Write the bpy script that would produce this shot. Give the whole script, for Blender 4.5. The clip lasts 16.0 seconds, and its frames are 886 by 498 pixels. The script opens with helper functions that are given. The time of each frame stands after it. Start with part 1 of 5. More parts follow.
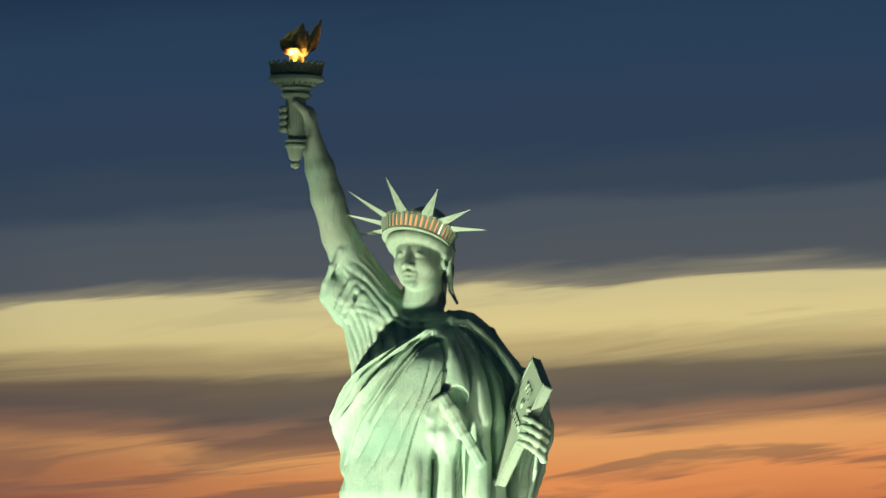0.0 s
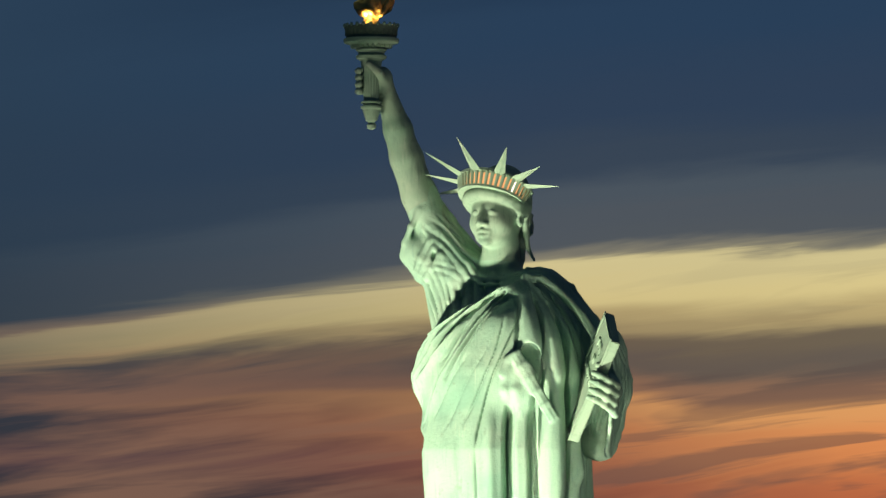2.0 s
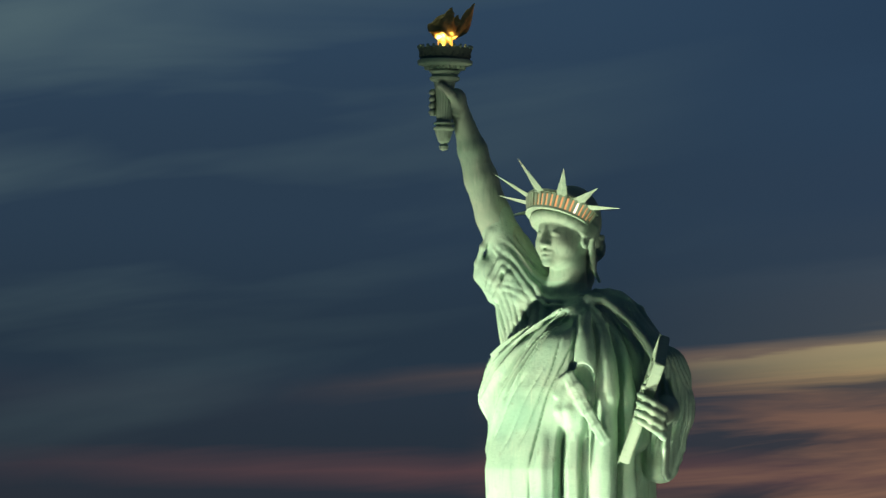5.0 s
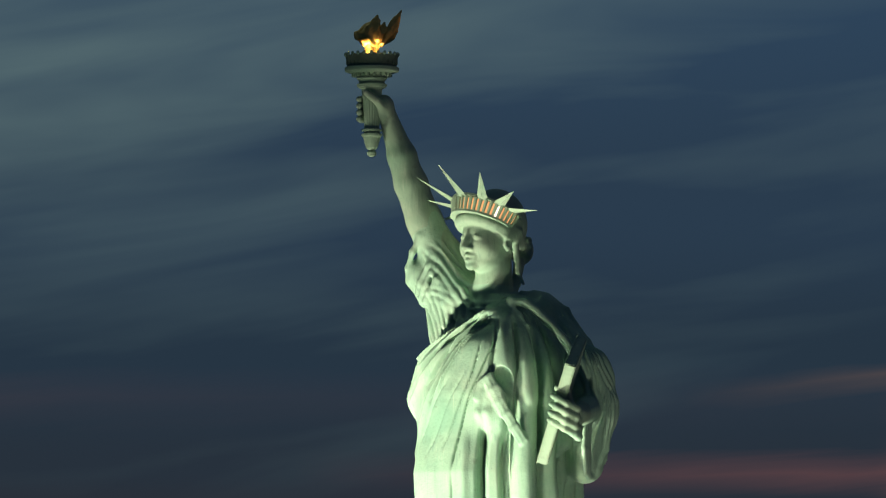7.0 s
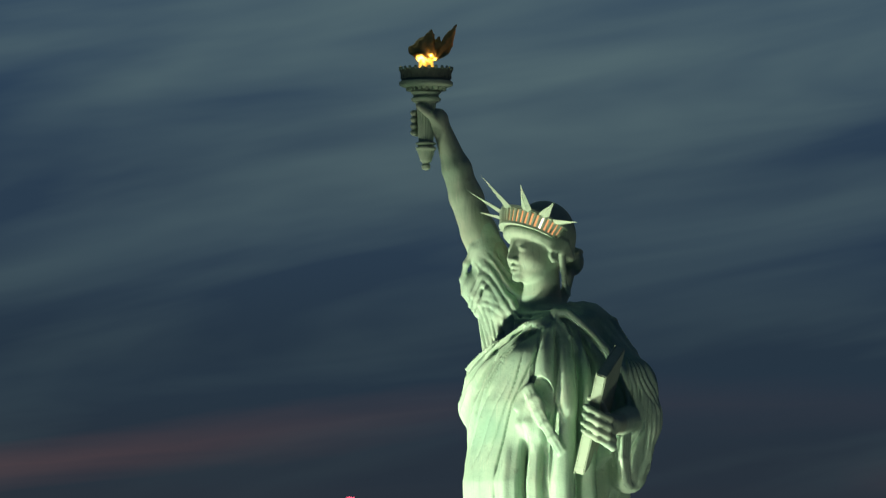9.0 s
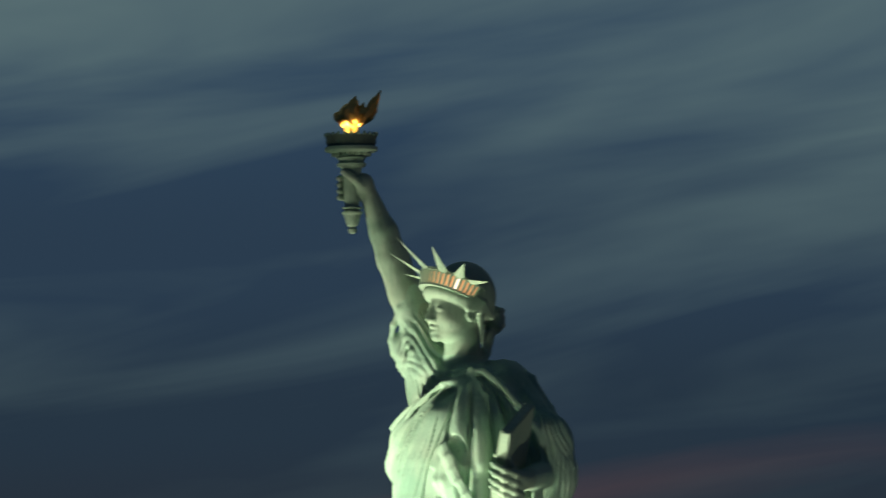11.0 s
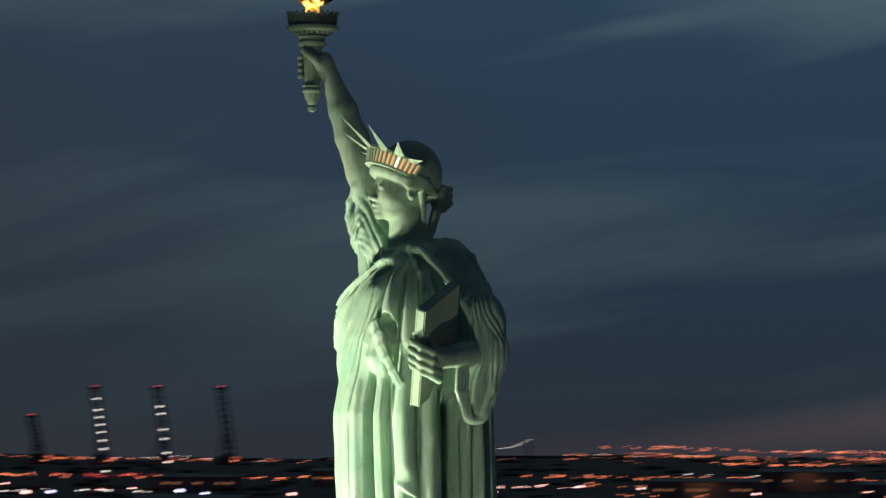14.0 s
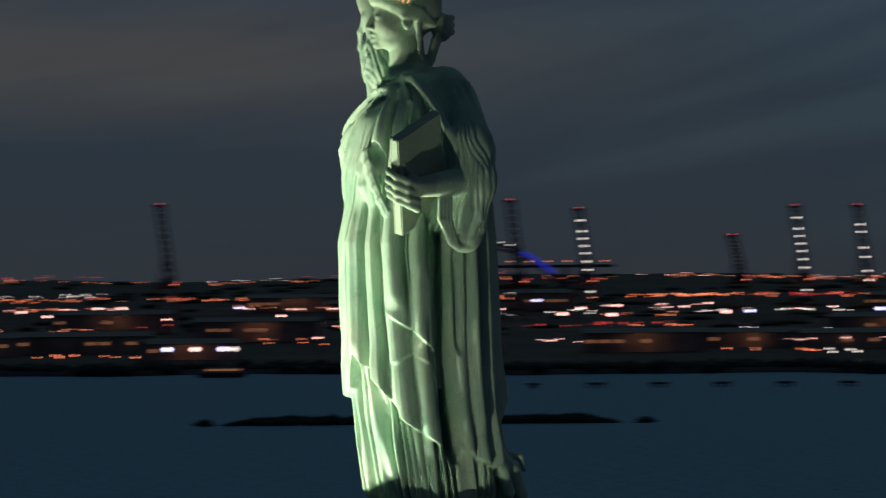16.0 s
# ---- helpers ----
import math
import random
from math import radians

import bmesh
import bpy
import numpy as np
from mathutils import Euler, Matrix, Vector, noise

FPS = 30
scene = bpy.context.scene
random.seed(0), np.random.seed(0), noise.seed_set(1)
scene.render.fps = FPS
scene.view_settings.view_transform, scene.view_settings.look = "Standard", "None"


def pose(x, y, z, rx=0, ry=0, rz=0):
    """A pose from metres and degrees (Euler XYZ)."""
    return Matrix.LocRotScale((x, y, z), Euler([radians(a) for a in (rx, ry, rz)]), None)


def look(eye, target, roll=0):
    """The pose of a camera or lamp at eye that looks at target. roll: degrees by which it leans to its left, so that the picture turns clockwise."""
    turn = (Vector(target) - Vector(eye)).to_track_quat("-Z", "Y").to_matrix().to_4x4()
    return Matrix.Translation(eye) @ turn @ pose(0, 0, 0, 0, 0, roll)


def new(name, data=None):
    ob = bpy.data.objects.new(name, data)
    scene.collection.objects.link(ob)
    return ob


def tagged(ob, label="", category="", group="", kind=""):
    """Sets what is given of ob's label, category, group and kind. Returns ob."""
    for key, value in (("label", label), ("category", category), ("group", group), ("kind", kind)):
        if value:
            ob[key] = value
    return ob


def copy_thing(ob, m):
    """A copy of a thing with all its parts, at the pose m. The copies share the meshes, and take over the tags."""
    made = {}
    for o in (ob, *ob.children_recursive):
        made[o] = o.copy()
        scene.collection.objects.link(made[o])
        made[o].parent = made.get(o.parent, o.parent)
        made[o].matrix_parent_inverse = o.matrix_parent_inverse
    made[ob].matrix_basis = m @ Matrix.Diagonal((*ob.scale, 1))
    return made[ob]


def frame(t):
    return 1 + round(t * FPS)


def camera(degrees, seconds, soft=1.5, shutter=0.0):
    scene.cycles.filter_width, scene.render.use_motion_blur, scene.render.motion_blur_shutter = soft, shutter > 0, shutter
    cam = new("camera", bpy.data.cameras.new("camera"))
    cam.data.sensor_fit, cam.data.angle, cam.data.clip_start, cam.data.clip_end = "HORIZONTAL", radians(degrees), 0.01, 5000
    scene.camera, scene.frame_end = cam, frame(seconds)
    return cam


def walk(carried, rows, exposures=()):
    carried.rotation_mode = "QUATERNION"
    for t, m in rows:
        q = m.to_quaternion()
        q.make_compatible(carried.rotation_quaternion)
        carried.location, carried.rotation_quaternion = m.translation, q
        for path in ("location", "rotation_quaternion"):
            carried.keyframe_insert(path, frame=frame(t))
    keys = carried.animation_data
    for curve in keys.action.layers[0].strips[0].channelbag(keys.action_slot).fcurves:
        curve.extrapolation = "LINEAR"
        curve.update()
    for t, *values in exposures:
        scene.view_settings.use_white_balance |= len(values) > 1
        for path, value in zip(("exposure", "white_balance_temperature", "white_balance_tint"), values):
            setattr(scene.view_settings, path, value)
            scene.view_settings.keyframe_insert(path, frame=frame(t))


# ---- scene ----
cam = camera(11.4, 16.0, soft=1.2, shutter=0.9)
PATH = [
    (0, (111.999, -249.663, 60.858), (111.182, -247.842, 60.991), 0.6),
    (0.5, (117.717, -247.29, 60.864), (116.852, -245.491, 60.992), 0.4),
    (1, (123.453, -244.881, 60.872), (122.54, -243.107, 61.001), 0.1),
    (1.5, (129.228, -242.347, 60.883), (128.264, -240.599, 61.002), -0.2),
    (2, (135.063, -239.584, 60.896), (134.052, -237.862, 61.009), -0.2),
    (2.5, (140.969, -236.48, 60.909), (139.908, -234.788, 61.02), -0.4),
    (3, (146.945, -232.979, 60.921), (145.832, -231.321, 61.037), -0.5),
    (3.2, (149.36, -231.419, 60.929), (148.226, -229.776, 61.049), -0.5),
    (5.3, (174.958, -213.415, 61.213), (173.647, -211.909, 61.333), 1.1),
    (5.5, (177.363, -211.629, 61.221), (176.04, -210.134, 61.343), 1.2),
    (6, (183.274, -206.989, 61.239), (181.919, -205.523, 61.368), 1.0),
    (6.5, (189.056, -202.169, 61.258), (187.668, -200.734, 61.387), 0.6),
    (7, (194.711, -197.168, 61.281), (193.285, -195.77, 61.401), 0.0),
    (7.5, (200.273, -192.008, 61.307), (198.808, -190.652, 61.429), -0.3),
    (8, (205.774, -186.723, 61.337), (204.269, -185.412, 61.46), -0.4),
    (8.5, (211.265, -181.357, 61.373), (209.719, -180.093, 61.492), -0.3),
    (8.7, (213.466, -179.187, 61.387), (211.905, -177.943, 61.507), -0.1),
    (10.8, (236.615, -156.228, 61.845), (234.936, -155.151, 61.99), -1.0),
    (11, (238.656, -154.025, 61.857), (236.971, -152.958, 62.002), -1.0),
    (11.5, (243.352, -148.468, 61.877), (241.65, -147.428, 62.021), -0.7),
    (12, (247.667, -142.763, 61.885), (245.943, -141.758, 62.021), -0.3),
    (12.5, (251.681, -136.752, 61.878), (249.936, -135.783, 62.008), 0.0),
    (13, (255.518, -130.145, 61.856), (253.748, -129.22, 61.974), 0.1),
    (13.5, (259.291, -122.52, 61.835), (257.492, -121.652, 61.933), 0.1),
    (14, (263.198, -113.349, 61.866), (261.366, -112.552, 61.955), 0.2),
    (14.5, (267.588, -101.985, 62.156), (265.723, -101.268, 62.23), -0.0),
    (15, (271.628, -90.595, 62.268), (269.735, -89.951, 62.309), 0.1),
    (15.5, (275.514, -79.009, 62.355), (273.595, -78.443, 62.369), -0.5),
    (16, (279.416, -67.087, 62.387), (277.473, -66.613, 62.395), -0.5),
]
walk(cam, [(t, look(eye, target, roll)) for t, eye, target, roll in PATH])

# ---- sky, floodlights ----
def calc(nt, op, a, b=None, c=None):
    n = nt.nodes.new("ShaderNodeMath")
    n.operation = op
    for i, v in enumerate((a, b, c)):
        if v is None:
            continue
        if isinstance(v, (int, float)):
            n.inputs[i].default_value = v
        else:
            nt.links.new(v, n.inputs[i])
    return n.outputs[0]


def ramp(nt, fac, stops, ease="EASE"):
    n = nt.nodes.new("ShaderNodeValToRGB")
    n.color_ramp.interpolation = ease
    el = n.color_ramp.elements
    el[0].position, el[0].color = stops[0][0], (*stops[0][1], 1)
    el[1].position, el[1].color = stops[-1][0], (*stops[-1][1], 1)
    for p, c in stops[1:-1]:
        e = el.new(p)
        e.color = (*c, 1)
    nt.links.new(fac, n.inputs[0])
    return n.outputs[0]


def mixed(nt, fac, a, b, how="MIX"):
    n = nt.nodes.new("ShaderNodeMix")
    n.data_type, n.blend_type = "RGBA", how
    n.clamp_factor = True
    for sock, v in ((n.inputs[0], fac), (n.inputs[6], a), (n.inputs[7], b)):
        if isinstance(v, (int, float)):
            sock.default_value = v
        elif isinstance(v, tuple):
            sock.default_value = (*v, 1)
        else:
            nt.links.new(v, sock)
    return n.outputs[2]


def grain(nt, vec, scale, detail=3.0, rough=0.55, distortion=0.0):
    n = nt.nodes.new("ShaderNodeTexNoise")
    n.inputs["Scale"].default_value, n.inputs["Detail"].default_value = scale, detail
    n.inputs["Roughness"].default_value, n.inputs["Distortion"].default_value = rough, distortion
    if vec is not None:
        nt.links.new(vec, n.inputs["Vector"])
    return n.outputs["Fac"]


def joined(nt, x, y, z):
    n = nt.nodes.new("ShaderNodeCombineXYZ")
    for i, v in enumerate((x, y, z)):
        if isinstance(v, (int, float)):
            n.inputs[i].default_value = v
        else:
            nt.links.new(v, n.inputs[i])
    return n.outputs[0]


def srgb(r, g, b):
    return tuple(((c / 255 + 0.055) / 1.055) ** 2.4 if c > 10 else c / 255 / 12.92 for c in (r, g, b))


def dusk_sky():
    """A dusk sky: the afterglow low in the north-west, thin streaked cloud, blue night towards the west."""
    world = bpy.data.worlds.new("dusk")
    scene.world = world
    world.use_nodes = True
    nt = world.node_tree
    nt.nodes.clear()
    tc = nt.nodes.new("ShaderNodeTexCoord")
    sep = nt.nodes.new("ShaderNodeSeparateXYZ")
    nt.links.new(tc.outputs["Generated"], sep.inputs[0])
    x, y, z = sep.outputs
    east = calc(nt, "MULTIPLY", calc(nt, "ARCTAN2", calc(nt, "MULTIPLY", x, -1.0), y), 57.2958)
    high = calc(nt, "MULTIPLY", calc(nt, "ARCSINE", z), 57.2958)
    # long streaks, slightly tilted, with the cloud's own waviness
    lean = calc(nt, "ADD", high, calc(nt, "MULTIPLY", east, 0.12))
    wide = grain(nt, joined(nt, calc(nt, "MULTIPLY", east, 0.10), calc(nt, "MULTIPLY", lean, 0.75), 1.0), 1.0, 4.0, 0.5, 0.4)
    fine = grain(nt, joined(nt, calc(nt, "MULTIPLY", east, 0.25), calc(nt, "MULTIPLY", lean, 2.6), 7.0), 1.0, 5.0, 0.55, 0.6)
    veil = grain(nt, joined(nt, calc(nt, "MULTIPLY", east, 0.11), calc(nt, "MULTIPLY", calc(nt, "ADD", high, calc(nt, "MULTIPLY", east, 0.17)), 0.7), 3.0), 1.0, 4.0, 0.5, 0.5)
    wob = calc(nt, "ADD", calc(nt, "MULTIPLY", calc(nt, "SUBTRACT", wide, 0.5), 0.5), calc(nt, "MULTIPLY", calc(nt, "SUBTRACT", fine, 0.5), 0.55))
    fall = calc(nt, "ADD", calc(nt, "MULTIPLY", calc(nt, "SUBTRACT", east, 24.0), 0.055), calc(nt, "MULTIPLY", calc(nt, "MAXIMUM", calc(nt, "SUBTRACT", east, 28.0), 0.0), 0.07))
    sunk = calc(nt, "ADD", calc(nt, "ADD", high, wob), fall)
    thin_out = calc(nt, "ADD", 1.0, calc(nt, "MULTIPLY", calc(nt, "MAXIMUM", calc(nt, "SUBTRACT", east, 27.0), 0.0), 0.11))
    deep = calc(nt, "SUBTRACT", 3.4, calc(nt, "MULTIPLY", calc(nt, "MAXIMUM", calc(nt, "SUBTRACT", 3.4, sunk), 0.0), thin_out))
    deep = calc(nt, "ADD", deep, calc(nt, "MAXIMUM", calc(nt, "SUBTRACT", sunk, 3.4), 0.0))
    glow = ramp(nt, calc(nt, "MULTIPLY", calc(nt, "ADD", deep, 2.0), 0.1), [
        (0.0, srgb(80, 56, 56)), (0.1, srgb(132, 78, 64)), (0.200, srgb(188, 104, 66)), (0.280, srgb(224, 142, 84)), (0.330, srgb(226, 160, 98)), (0.355, srgb(150, 112, 86)),
        (0.385, srgb(102, 92, 82)), (0.415, srgb(112, 100, 82)), (0.445, srgb(186, 166, 116)), (0.475, srgb(218, 200, 140)), (0.528, srgb(208, 194, 142)), (0.542, srgb(124, 120, 106)),
        (0.558, srgb(80, 86, 92)), (0.585, srgb(78, 85, 93)), (0.625, srgb(74, 84, 94)), (0.660, srgb(56, 69, 85)), (0.730, srgb(47, 64, 86)), (0.850, srgb(41, 63, 88)),
        (0.950, srgb(32, 52, 76))])
    streak = calc(nt, "MULTIPLY", calc(nt, "SUBTRACT", fine, 0.52), 8.0)
    low = calc(nt, "SUBTRACT", 1.0, calc(nt, "MULTIPLY", sunk, 0.28))
    glow = mixed(nt, calc(nt, "MULTIPLY", calc(nt, "MINIMUM", calc(nt, "MAXIMUM", streak, 0.0), 0.75), calc(nt, "MAXIMUM", low, 0.0)), glow, srgb(90, 74, 70))
    dim = calc(nt, "MULTIPLY", calc(nt, "MINIMUM", calc(nt, "MAXIMUM", calc(nt, "MULTIPLY", calc(nt, "SUBTRACT", east, 24.0), 0.06), 0.0), 0.55), calc(nt, "MINIMUM", calc(nt, "MAXIMUM", calc(nt, "SUBTRACT", 3.3, sunk), 0.0), 1.0))
    glow = mixed(nt, dim, glow, srgb(88, 66, 62))
    night = ramp(nt, calc(nt, "MULTIPLY", high, 0.1), [
        (0.0, srgb(42, 47, 56)), (0.06, srgb(39, 49, 60)), (0.2, srgb(38, 53, 67)), (0.4, srgb(42, 60, 78)), (0.7, srgb(46, 68, 90)), (1.0, srgb(48, 70, 90))])
    pale = calc(nt, "MULTIPLY", calc(nt, "SUBTRACT", veil, 0.47), calc(nt, "MULTIPLY", calc(nt, "MINIMUM", calc(nt, "ADD", high, 0.5), 6.0), 0.34))
    pale = calc(nt, "ADD", pale, calc(nt, "MAXIMUM", calc(nt, "MULTIPLY", calc(nt, "SUBTRACT", high, 5.0), calc(nt, "MINIMUM", calc(nt, "MAXIMUM", calc(nt, "MULTIPLY", calc(nt, "SUBTRACT", east, 38.0), 0.015), 0.0), 0.14)), 0.0))
    patch = calc(nt, "MAXIMUM", calc(nt, "SUBTRACT", 1.0, calc(nt, "MULTIPLY", calc(nt, "ABSOLUTE", calc(nt, "SUBTRACT", east, 52.0)), 0.15)), 0.0)
    pale = calc(nt, "ADD", pale, calc(nt, "MULTIPLY", patch, calc(nt, "MULTIPLY", calc(nt, "MINIMUM", calc(nt, "MAXIMUM", calc(nt, "SUBTRACT", high, 2.5), 0.0), 3.5), 0.12)))
    late = calc(nt, "MINIMUM", calc(nt, "MAXIMUM", calc(nt, "MULTIPLY", calc(nt, "SUBTRACT", east, 36.0), 0.12), 0.0), 1.0)
    night = mixed(nt, calc(nt, "MULTIPLY", pale, late), night, srgb(92, 114, 116))
    # warm grey cloud low in the west
    warm = calc(nt, "MAXIMUM", calc(nt, "SUBTRACT", 1.0, calc(nt, "ABSOLUTE", calc(nt, "MULTIPLY", calc(nt, "SUBTRACT", calc(nt, "ADD", high, calc(nt, "MULTIPLY", wob, 1.5)), 2.7), 0.8))), 0.0)
    warm = calc(nt, "MULTIPLY", warm, calc(nt, "MINIMUM", calc(nt, "MAXIMUM", calc(nt, "MULTIPLY", calc(nt, "SUBTRACT", east, 72.0), 0.08), 0.0), 0.6))
    night = mixed(nt, warm, night, srgb(92, 82, 74))
    night = mixed(nt, calc(nt, "MINIMUM", calc(nt, "MAXIMUM", calc(nt, "MULTIPLY", calc(nt, "SUBTRACT", east, 64.0), 0.05), 0.0), 0.45), night, srgb(50, 55, 60))
    # the last red streak just over the hills
    band = calc(nt, "SUBTRACT", 1.0, calc(nt, "ABSOLUTE", calc(nt, "MULTIPLY", calc(nt, "SUBTRACT", calc(nt, "ADD", high, calc(nt, "MULTIPLY", wob, 0.8)), calc(nt, "MINIMUM", calc(nt, "ADD", 0.85, calc(nt, "MULTIPLY", calc(nt, "SUBTRACT", 57.0, east), 0.14)), 1.5)), 2.3)))
    near = calc(nt, "MULTIPLY", calc(nt, "SUBTRACT", east, 58.5), 0.22)
    near = calc(nt, "ADD", 0.0, calc(nt, "DIVIDE", 0.22, calc(nt, "ADD", 1.0, calc(nt, "MULTIPLY", near, near))))
    night = mixed(nt, calc(nt, "MULTIPLY", calc(nt, "MAXIMUM", band, 0.0), near), night, srgb(124, 86, 82))
    # one thin lit streak where the afterglow ends
    rise = calc(nt, "SUBTRACT", 1.97, calc(nt, "MULTIPLY", calc(nt, "SUBTRACT", east, 38.0), 0.10))
    gap = calc(nt, "MULTIPLY", calc(nt, "SUBTRACT", calc(nt, "ADD", high, calc(nt, "MULTIPLY", wob, 0.5)), rise), 5.5)
    thin = calc(nt, "MAXIMUM", calc(nt, "SUBTRACT", 1.0, calc(nt, "ABSOLUTE", gap)), 0.0)
    ends = calc(nt, "MULTIPLY", calc(nt, "MINIMUM", calc(nt, "MAXIMUM", calc(nt, "MULTIPLY", calc(nt, "SUBTRACT", 42.5, east), 0.14), 0.0), 1.0), 0.28)
    night = mixed(nt, calc(nt, "MULTIPLY", thin, ends), night, srgb(176, 130, 96))
    gap = calc(nt, "MULTIPLY", calc(nt, "SUBTRACT", calc(nt, "ADD", high, calc(nt, "MULTIPLY", wob, 0.6)), 0.55), 3.2)
    thin = calc(nt, "MAXIMUM", calc(nt, "SUBTRACT", 1.0, calc(nt, "ABSOLUTE", gap)), 0.0)
    ends = calc(nt, "MULTIPLY", calc(nt, "MINIMUM", calc(nt, "MAXIMUM", calc(nt, "MULTIPLY", calc(nt, "SUBTRACT", 47.5, east), 0.15), 0.0), 1.0), 0.3)
    night = mixed(nt, calc(nt, "MULTIPLY", thin, ends), night, srgb(132, 84, 80))
    # brown streaks left low down where the afterglow thins out
    under = calc(nt, "MINIMUM", calc(nt, "MAXIMUM", calc(nt, "MULTIPLY", calc(nt, "SUBTRACT", calc(nt, "ADD", rise, 0.1), calc(nt, "ADD", high, calc(nt, "MULTIPLY", wob, 0.5))), 2.0), 0.0), 1.0)
    ends = calc(nt, "MINIMUM", calc(nt, "MAXIMUM", calc(nt, "MULTIPLY", calc(nt, "SUBTRACT", 40.0, east), 0.2), 0.0), 1.0)
    torn = calc(nt, "MINIMUM", calc(nt, "MAXIMUM", calc(nt, "MULTIPLY", calc(nt, "SUBTRACT", fine, 0.36), 4.0), 0.1), 1.0)
    night = mixed(nt, calc(nt, "MULTIPLY", calc(nt, "MULTIPLY", under, ends), torn), night, srgb(122, 92, 78))
    turn = calc(nt, "MULTIPLY", calc(nt, "SUBTRACT", east, 29.0), 0.105)
    sooner = calc(nt, "MULTIPLY", calc(nt, "MINIMUM", calc(nt, "MAXIMUM", calc(nt, "MULTIPLY", calc(nt, "SUBTRACT", 2.0, high), 0.7), 0.0), 1.0), calc(nt, "MINIMUM", calc(nt, "MAXIMUM", calc(nt, "MULTIPLY", calc(nt, "SUBTRACT", east, 22.0), 0.12), 0.0), 0.45))
    turn = calc(nt, "ADD", turn, sooner)
    turn = calc(nt, "SMOOTH_MIN", calc(nt, "MAXIMUM", turn, 0.0), 1.0, 0.1)
    sky = mixed(nt, turn, glow, night)
    sky = mixed(nt, calc(nt, "MULTIPLY", calc(nt, "SUBTRACT", calc(nt, "ABSOLUTE", calc(nt, "SUBTRACT", east, 20.0)), 70.0), 0.02), sky, srgb(30, 42, 60))
    bg = nt.nodes.new("ShaderNodeBackground")
    nt.links.new(sky, bg.inputs[0])
    bg.inputs[1].default_value = 1.0
    out = nt.nodes.new("ShaderNodeOutputWorld")
    nt.links.new(bg.outputs[0], out.inputs[0])


dusk_sky()


def floodlight(at, to, watts, spread, colour=(1.0, 0.96, 0.74), radius=1.2):
    lamp = bpy.data.lights.new("flood_beam", "SPOT")
    lamp.energy, lamp.color, lamp.spot_size, lamp.spot_blend, lamp.shadow_soft_size = watts, colour, radians(spread), 1.0, radius
    ob = new("flood_beam", lamp)
    ob.matrix_world = look(at, to)
    return ob


# the floodlights on the points of the fort below the statue
FLOODS = [((-25, -53, 8), (-1, 0, 54), 0.86e6), ((10, -60, 8), (0, 0, 55), 0.15e6), ((60, -40, 8), (2, 0, 52), 0.07e6)]
for at, to, watts in FLOODS:
    floodlight(at, to, watts, 43)

# ---- materials ----
def material(name, build):
    m = bpy.data.materials.new(name)
    m.use_nodes = True
    nt = m.node_tree
    b = nt.nodes["Principled BSDF"]
    build(nt, b)
    return m


def bump(nt, b, height, strength=0.3, distance=0.05):
    n = nt.nodes.new("ShaderNodeBump")
    n.inputs["Strength"].default_value, n.inputs["Distance"].default_value = strength, distance
    nt.links.new(height, n.inputs["Height"])
    nt.links.new(n.outputs[0], b.inputs["Normal"])


def object_xyz(nt):
    tc = nt.nodes.new("ShaderNodeTexCoord")
    sep = nt.nodes.new("ShaderNodeSeparateXYZ")
    nt.links.new(tc.outputs["Object"], sep.inputs[0])
    return tc.outputs["Object"], sep.outputs


def patina(light=1.0, folds=0.0, olive=0.0):
    """Weathered copper: pale green, with rain streaks that run down, darker bare patches and fine pitting."""
    def tone(r, g, b):
        return (r * light * (1 + 0.20 * olive), g * light * (1 - 0.06 * olive), b * light * (1 - 0.10 * olive))

    def build(nt, b):
        v, (x, y, z) = object_xyz(nt)
        big = grain(nt, v, 0.22, 4.0, 0.6)
        mid = grain(nt, v, 1.1, 5.0, 0.62)
        runs = grain(nt, joined(nt, calc(nt, "MULTIPLY", x, 3.6), calc(nt, "MULTIPLY", y, 3.6), calc(nt, "MULTIPLY", z, 0.3)), 1.0, 5.0, 0.6, 0.3)
        spots = grain(nt, v, 3.2, 4.0, 0.7)
        col = ramp(nt, big, [(0.32, tone(0.24, 0.42, 0.30)), (0.5, tone(0.32, 0.49, 0.355)), (0.7, tone(0.41, 0.55, 0.41))])
        col = mixed(nt, ramp(nt, runs, [(0.52, (0, 0, 0)), (0.72, (0.5, 0.5, 0.5))]), col, tone(0.19, 0.32, 0.25))
        col = mixed(nt, ramp(nt, mid, [(0.58, (0, 0, 0)), (0.76, (0.55, 0.55, 0.55))]), col, tone(0.17, 0.22, 0.16))
        col = mixed(nt, ramp(nt, runs, [(0.26, (0.5, 0.5, 0.5)), (0.42, (0, 0, 0))]), col, tone(0.48, 0.61, 0.46))
        col = mixed(nt, ramp(nt, spots, [(0.66, (0, 0, 0)), (0.74, (0.5, 0.5, 0.5))]), col, tone(0.12, 0.15, 0.11))
        nt.links.new(col, b.inputs["Base Color"])
        b.inputs["Roughness"].default_value = 0.8
        b.inputs["Metallic"].default_value = 0.0
        b.inputs["Specular IOR Level"].default_value = 0.16
        h = calc(nt, "ADD", calc(nt, "MULTIPLY", runs, 0.6), grain(nt, v, 5.0, 4.0, 0.6))
        bump(nt, b, h, 0.35 + folds, 0.06)
    return build


COPPER = material("patinated_copper", patina(0.90, 0.0, 0.4))
CLOTH = material("patinated_copper_drapery", patina(1.0, 0.15))
DARK_COPPER = material("dark_copper", patina(0.42, 0.0, 0.6))


